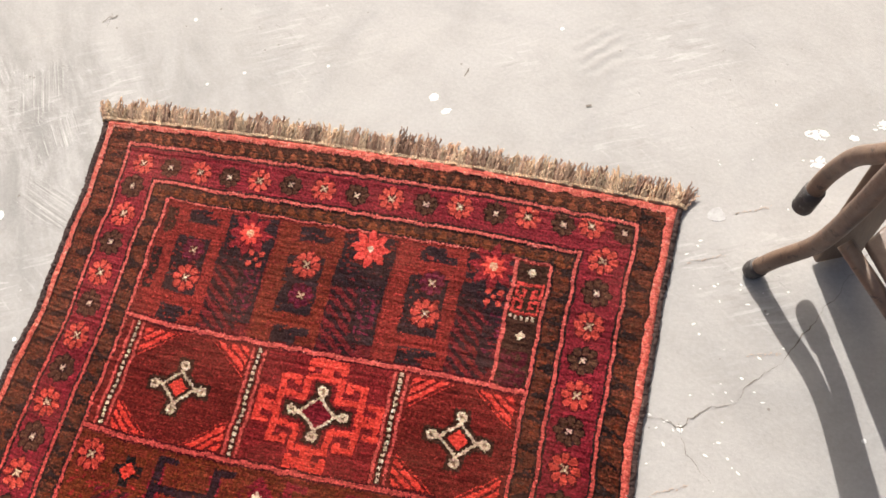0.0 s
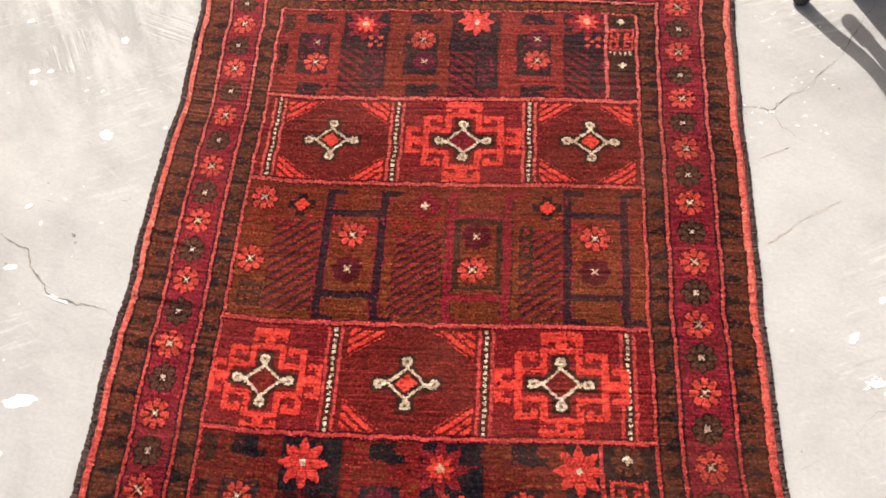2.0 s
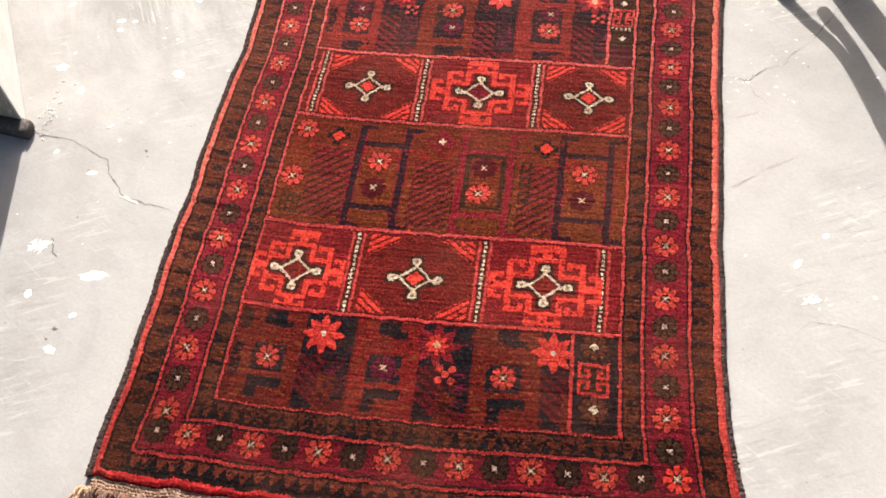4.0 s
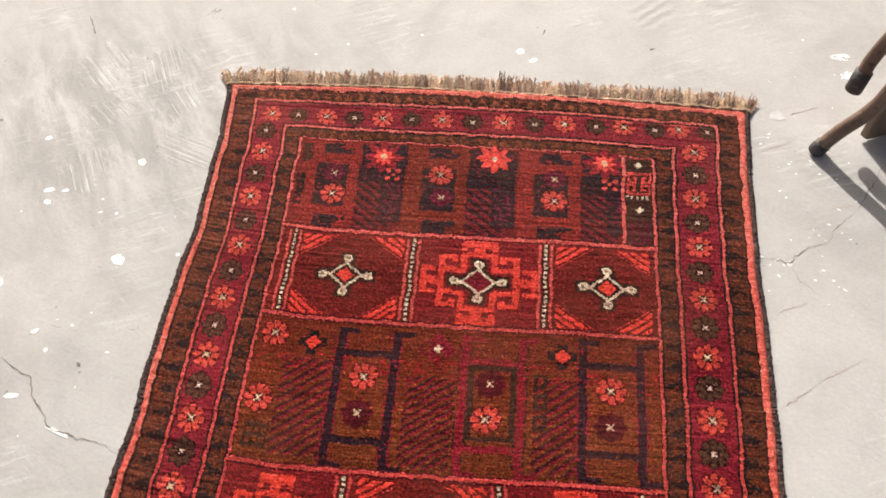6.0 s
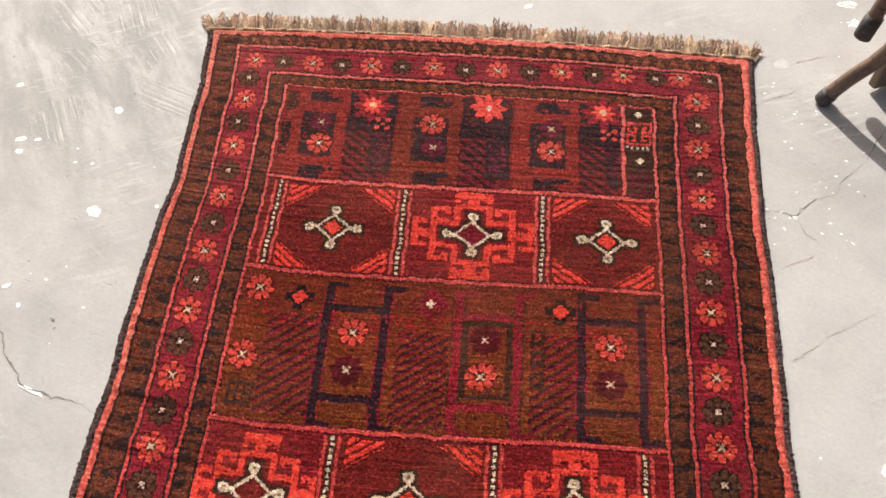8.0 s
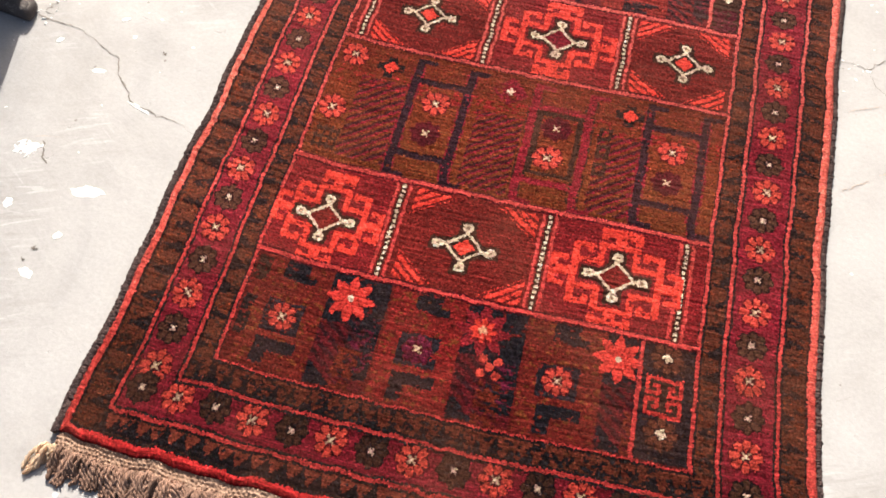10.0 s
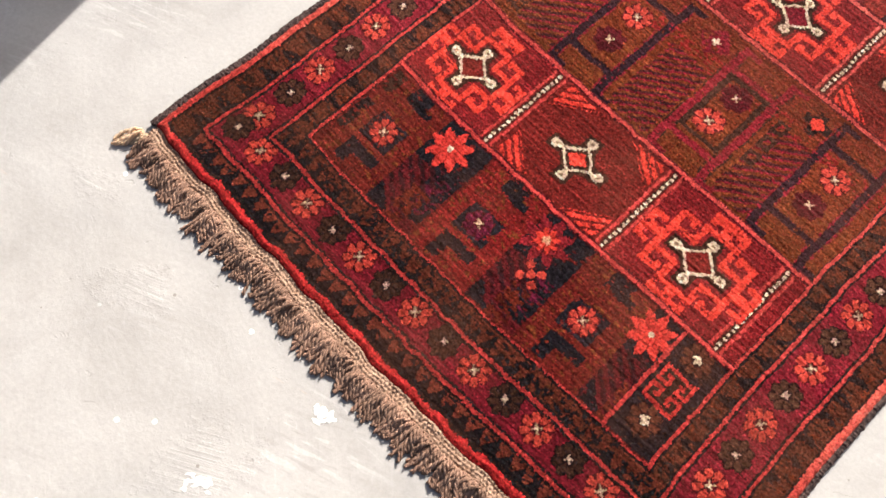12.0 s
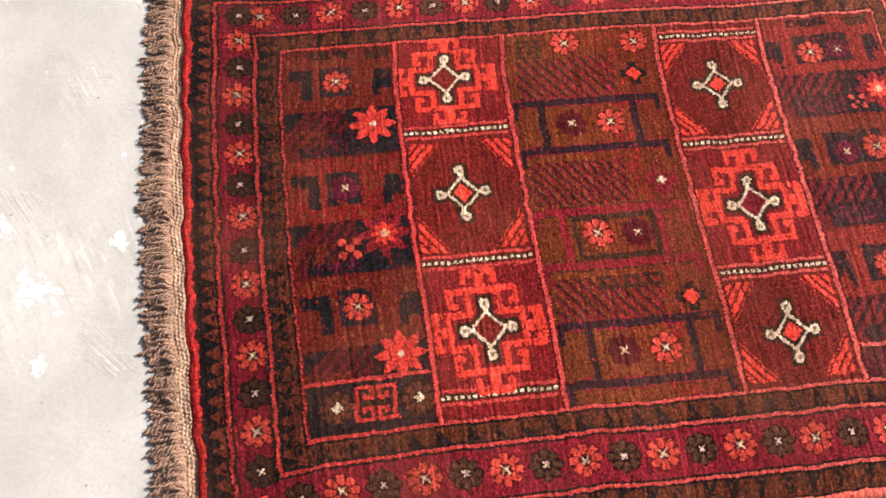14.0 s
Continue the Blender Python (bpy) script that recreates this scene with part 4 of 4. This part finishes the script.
PZ = np.where(edge < 1e-6, 0.0015, PZ - 0.0022 * np.exp(-((edge / 0.004) ** 2)))
pile_mesh = bpy.data.meshes.new("woven_field")
corner = (np.arange(NV)[:, None] * (NU + 1) + np.arange(NU)[None, :]).ravel()
quads = np.stack([corner, corner + NU + 1, corner + NU + 2, corner + 1], 1)
pile_mesh.vertices.add(PX.size)
pile_mesh.vertices.foreach_set("co", np.stack([PX, PY, PZ], -1).ravel().astype(np.float32))
pile_mesh.loops.add(quads.size)
pile_mesh.loops.foreach_set("vertex_index", quads.ravel().astype(np.int32))
pile_mesh.polygons.add(len(quads))
pile_mesh.polygons.foreach_set("loop_start", (np.arange(len(quads)) * 4).astype(np.int32))
pile_mesh.update(calc_edges=True)
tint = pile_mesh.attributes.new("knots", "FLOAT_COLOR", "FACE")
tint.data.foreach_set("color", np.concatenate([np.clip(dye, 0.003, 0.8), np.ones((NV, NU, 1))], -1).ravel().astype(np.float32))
pile_mesh.materials.append(WOOL)
pile_mesh.validate()

rug = new("rug")
rug.location = (0, 0, 0)
tagged(rug, "red knotted wool rug with orange medallions on the concrete floor", "rug")
pile = new("woven_field", pile_mesh)
pile.parent = rug
tagged(pile, "knotted red, brown and navy wool pile with flower borders")


def cords(side, seed):
    """Overcast edge of dark goat hair: lumpy cords side by side."""
    rng = np.random.default_rng(seed)
    n = 1300
    bm = bmesh.new()
    for out, r in ((0.0108, 0.0044), (0.0152, 0.0036))[:2 if side < 0 else 1]:
        u = -out if side < 0 else 1 + out
        line = []
        for v in np.linspace(-0.006, 1.007, n):
            x, y = on_rug(u, v)
            line.append(Vector((float(x) + rng.normal(0, 0.0008), float(y), 0.0048 + float(lie(x, y)) * 0.6)))
        lumps = 0.72 + 0.50 * rng.random(n)
        tube(bm, line, lambda t: r * float(lumps[min(n - 1, int(t * (n - 1) + 0.5))]), 6)
    return bm


part("selvedge", cords(-1, 51), GOAT, rug, "dark overcast goat-hair edge")
part("selvedge", cords(1, 52), GOAT, rug, "dark overcast goat-hair edge")


def end_weave(v0, v1, ribs):
    """Ribbed flat-woven strip at an end of the rug."""
    bm = bmesh.new()
    cols, rows = 640, ribs * 4
    rng = np.random.default_rng(int(v0 * 100) + 60)
    grid = []
    for j in range(rows + 1):
        line = []
        for i in range(cols + 1):
            u, s = -0.006 + 1.012 * i / cols, j / rows
            x, y = on_rug(u, v0 + (v1 - v0) * s)
            z = 0.0046 + 0.0026 * abs(math.sin(math.pi * ribs * s)) * (1.0 if (i // 2 + j // 4) % 2 else 0.25) + 0.0010 * math.sin(61 * u + 3) * math.sin(5 * s + 23 * u) + rng.normal(0, 0.0008)
            line.append(bm.verts.new((float(x), float(y) + rng.normal(0, 0.0006), z if j < rows else 0.0012)))
        grid.append(line)
    for a, b in zip(grid, grid[1:]):
        for i in range(cols):
            bm.faces.new((a[i], a[i + 1], b[i + 1], b[i]))
    bmesh.ops.recalc_face_normals(bm, faces=bm.faces)
    return bm


part("end_weave", end_weave(1.0050, 1.0205, 4), FLATWEAVE, rug, "undyed ribbed flat-woven end strip")
part("end_weave", end_weave(-0.0050, -0.0085, 2), FLATWEAVE, rug, "undyed ribbed flat-woven end strip")


def tassel_mesh(seed, material, long, strands, thick, raised, even, fray):
    """A knotted bunch of plied yarns along +y; the ply shows as beads along each yarn."""
    rng = random.Random(seed)
    bm = bmesh.new()
    lean = rng.uniform(-0.0025, 0.0025)
    for k in range(strands):
        x0 = ((k + 0.5) / strands - 0.5) * 0.0078 + rng.uniform(-0.0009, 0.0009)
        spread, length = lean + rng.uniform(-fray, fray), long * rng.uniform(even, 1.05)
        lift, phase, curl = rng.uniform(0.1, 1.0) * raised, rng.uniform(0, 6), rng.uniform(0.0006, 0.0015)
        line, beads = [], 24
        for j in range(beads):
            t = j / (beads - 1)
            z = thick + 0.0035 * (1 - t) + lift * t ** 0.7 + 0.4 * curl * math.cos(phase + 7 * t)
            line.append(Vector((x0 + spread * t * t + curl * math.sin(phase + 19 * t), length * t, max(thick, z))))
        tip = rng.uniform(0.55, 1.0)
        tube(bm, line, lambda t: thick * (1.0 + 0.34 * math.sin(phase + 78 * t * long / 0.046)) * (1.0 if t < 0.8 or fray < 0.003 else tip + (1 - tip) * (1 - t) / 0.2), 5)
    yarns = len(bm.faces)
    for dx in (-0.0022, 0.0023):
        z = rng.uniform(0.0062, 0.0078)
        tube(bm, [Vector((dx - 0.0022, 0.0010, 0.0040)), Vector((dx - 0.0012, 0.0022, z)), Vector((dx + 0.0010, 0.0026, z)), Vector((dx + 0.0022, 0.0010, 0.0040))], 0.0021, 6)
    for dx in (-0.0026, 0.0004, 0.0030):
        z = rng.uniform(0.0078, 0.0102)
        tube(bm, [Vector((dx - 0.0016, -0.0040, 0.0060)), Vector((dx - 0.0008, -0.0015, z)), Vector((dx + 0.0008, -0.0010, z)), Vector((dx + 0.0016, -0.0035, 0.0062))], 0.0021, 6)
    bm.faces.ensure_lookup_table()
    for face in bm.faces[yarns:]:
        face.material_index = 1
    mesh = bpy.data.meshes.new("tassel")
    bm.normal_update()
    bm.to_mesh(mesh)
    bm.free()
    mesh.materials.append(material)
    mesh.materials.append(YARN_PALE)
    for face in mesh.polygons:
        face.use_smooth = True
    return mesh


def cord_mesh(seed, material):
    """A tuft of short two-ply cords along +y, looped over a knot and tumbled over one another."""
    rng = random.Random(seed)
    bm = bmesh.new()
    for k in range(6):
        upper = k > 3
        x0 = (0.5 - rng.random()) * 0.007 if upper else (k - 1.5) * 0.0027 + rng.uniform(-0.0006, 0.0006)
        length = rng.uniform(0.028, 0.043) * (0.8 if upper else 1.0)
        heading, bow = rng.gauss(0, 0.20), rng.gauss(0, 0.0030)
        hump = rng.uniform(0.0010, 0.0045) + (0.0042 if upper else 0.0)
        thick, phase = rng.uniform(0.00145, 0.00185), rng.uniform(0, 6)
        for ply in (0, math.pi):
            line, n = [], 22
            for j in range(n):
                t = j / (n - 1)
                turn = phase + ply + length * t * 430
                wide = thick * (0.92 if t < 0.85 else 0.92 + 1.6 * (t - 0.85))
                x = x0 + heading * length * t + bow * math.sin(math.pi * t) + wide * math.cos(turn)
                z = 0.0030 + 0.0030 * (1 - t) ** 2 + hump * math.sin(math.pi * min(1.0, 1.15 * t) ** 0.8) + wide * math.sin(turn)
                line.append(Vector((x, length * t, max(0.0012, z))))
            tube(bm, line, lambda t: thick * (0.86 + 0.20 * min(1.0, 6 * t)) * (1.0 if t < 0.88 else 1.0 - 2.2 * (t - 0.88)), 5)
    # knots that hold the cords at the woven strip
    for k in range(2):
        dx, z = (k - 0.5) * 0.0050 + rng.uniform(-0.0008, 0.0008), rng.uniform(0.0068, 0.0086)
        y = rng.uniform(-0.0015, 0.0030)
        tube(bm, [Vector((dx - 0.0024, y - 0.0010, 0.0036)), Vector((dx - 0.0013, y + 0.0004, z)), Vector((dx + 0.0012, y + 0.0010, z)), Vector((dx + 0.0024, y, 0.0036))], 0.0021, 6)
    mesh = bpy.data.meshes.new("tassel")
    bm.normal_update()
    bm.to_mesh(mesh)
    bm.free()
    mesh.materials.append(material)
    for face in mesh.polygons:
        face.use_smooth = True
    return mesh


NEAR_TASSELS = [cord_mesh(70 + k, YARN) for k in range(14)]
CORNER_TASSELS = [cord_mesh(88 + k, YARN_PALE) for k in range(3)]
FAR_TASSELS = [tassel_mesh(90 + k, (YARN_GREY, YARN_PALE, YARN_DARK, YARN_GREY, YARN_PALE)[k % 5], 0.042, 8, 0.00118, 0.012, 0.58, 0.0050) for k in range(15)]
for meshes, v, way, count in ((NEAR_TASSELS, 1.0185, 1, 140), (FAR_TASSELS, -0.0068, -1, 205)):
    for k in range(count):
        u = -0.018 + 1.036 * (k + rng.uniform(0.2, 0.8)) / count
        x, y = on_rug(u, v)
        x2, y2 = on_rug(u, v + 0.01 * way)
        ob = new("tassel", rng.choice(CORNER_TASSELS if way > 0 and u < 0.004 else meshes))
        ob.parent = rug
        splay = -16 * (max(0.0, 0.012 - u) - max(0.0, u - 0.988)) / 0.03 * way
        ob.matrix_basis = pose(float(x), float(y), 0.0, 0, 0, math.degrees(math.atan2(float(y2 - y), float(x2 - x))) - 90 + rng.gauss(0, 8 if way > 0 else 5) + splay * (2.2 if way > 0 else 1.0))
        longer = rng.random() < 0.06
        ob.scale = (rng.uniform(0.85, 1.10), rng.uniform(0.80, 1.14) * (1.22 if longer else 1.0), rng.uniform(0.75, 1.25))


# ---- low brown metal chair beside the rug ----
def brown_chair():
    chair = new("low_chair")
    chair.location = (0.80, 0.30, 0.0)
    tagged(chair, "low brown chair of worn painted steel tube beside the rug", "chair")
    off = Vector((0.80, 0.30, 0.0))

    def pts(*points):
        return [Vector(p) - off for p in points]

    bm = tube(bmesh.new(), curve_points(pts((0.548, 0.403, 0.011), (0.573, 0.402, 0.060), (0.613, 0.398, 0.133), (0.630, 0.372, 0.265), (0.637, 0.345, 0.385), (0.642, 0.328, 0.46)), 6), 0.0130)
    leg = part("leg", bm, BROWN_PAINT, chair)
    bm = tube(bmesh.new(), pts((0.5415, 0.4030, 0.001), (0.5455, 0.4030, 0.007), (0.5500, 0.4028, 0.0150), (0.5540, 0.4027, 0.0230)), lambda t: 0.0125 + 0.0022 * min(1.0, 3 * t))
    part("rubber_foot", bm, RUBBER, leg, "worn dark rubber foot")
    # hooked tube whose capped end hangs clear of the floor
    bm = tube(bmesh.new(), curve_points(pts((0.595, 0.480, 0.128), (0.600, 0.484, 0.150), (0.609, 0.481, 0.189), (0.622, 0.460, 0.256), (0.640, 0.431, 0.313), (0.662, 0.402, 0.372), (0.70, 0.37, 0.43)), 7), 0.0128)
    hook = part("arm", bm, BROWN_PAINT, chair)
    bm = tube(bmesh.new(), pts((0.5868, 0.4735, 0.0890), (0.5872, 0.4738, 0.0905), (0.5880, 0.4745, 0.0945), (0.5920, 0.4775, 0.1140), (0.5962, 0.4806, 0.1320)), lambda t: 0.0158 if t > 0.45 else 0.0100 + 0.0058 * math.sqrt(max(0.0, t / 0.45)))
    part("rubber_cap", bm, RUBBER, hook, "scuffed black rubber end cap")
    # flat wooden post behind the tube
    foot_l, foot_r, lean = Vector((0.620, 0.450, 0.010)), Vector((0.681, 0.489, 0.001)), Vector((0.13, 0.15, 1.0)) * 0.42
    part("post", slab(pts(foot_l, foot_r, foot_r + lean, foot_l + lean), 0.018), WOOD, chair, "weathered flat wooden post")
    # seat rail and seat plate
    bm = tube(bmesh.new(), pts((0.632, 0.352, 0.226), (0.687, 0.303, 0.203), (0.80, 0.190, 0.17)), 0.0105)
    part("rail", bm, BROWN_PAINT, chair)
    seat = slab(pts((0.655, 0.359, 0.226), (0.673, 0.389, 0.226), (0.9456, 0.5867, 0.226), (1.076, 0.379, 0.226), (0.8099, 0.1398, 0.226)), 0.012, 0.005)
    part("seat", seat, BROWN_PAINT, chair, "flat seat plate of worn brown steel")
    for x, y in ((0.81, 0.123), (1.066, 0.400), (0.956, 0.587)):
        part("leg", tube(bmesh.new(), pts((x + 0.03, y, 0.0), (x, y, 0.22)), 0.0115), BROWN_PAINT, chair)
    return chair


brown_chair()


# ---- end of a whitewashed wall beside the rug ----
CORNER = Vector((-0.875, -0.252, 0.0))
plan = [CORNER, CORNER + Vector((-1.15, 1.60, 0.0)), CORNER + Vector((-1.75, 1.30, 0.0)), CORNER + Vector((-0.90, 0.05, 0.0))]
bm = slab(plan, 2.3, 0.006)
low = min(v.co.z for v in bm.verts)
bmesh.ops.translate(bm, vec=(0, 0, -low), verts=bm.verts)
wall = part("wall_1", bm, WHITEWASH, smooth=False)
tagged(wall, "end of a rough whitewashed masonry wall", "wall", kind="structure")
front = [CORNER + Vector((0.026, -0.032, 0)), CORNER + Vector((0.020, 0.006, 0)), CORNER + Vector((-0.90, 0.056, 0)), CORNER + Vector((-0.90, 0.014, 0))]
bm = slab(front, 0.027, 0.011)
low = min(v.co.z for v in bm.verts)
bmesh.ops.translate(bm, vec=(0, 0, -low), verts=bm.verts)
part("plinth", bm, PLINTH_SHADE, wall, "low rounded mortar plinth, its shade put into the colour")
# thin slab added over the wall's end to carry its shaded colour
face = [CORNER + Vector((-0.006, -0.0035, 0.0)), CORNER + Vector((-0.006, -0.0005, 0.0)), CORNER + Vector((-0.89, 0.049, 0.0)), CORNER + Vector((-0.89, 0.046, 0.0))]
bm = slab(face, 2.28, 0.001)
low = min(v.co.z for v in bm.verts)
bmesh.ops.translate(bm, vec=(0, 0, 0.03 - low), verts=bm.verts)
part("end_face", bm, END_SHADE, wall, "wall end coloured like whitewash in olive shade", smooth=False)
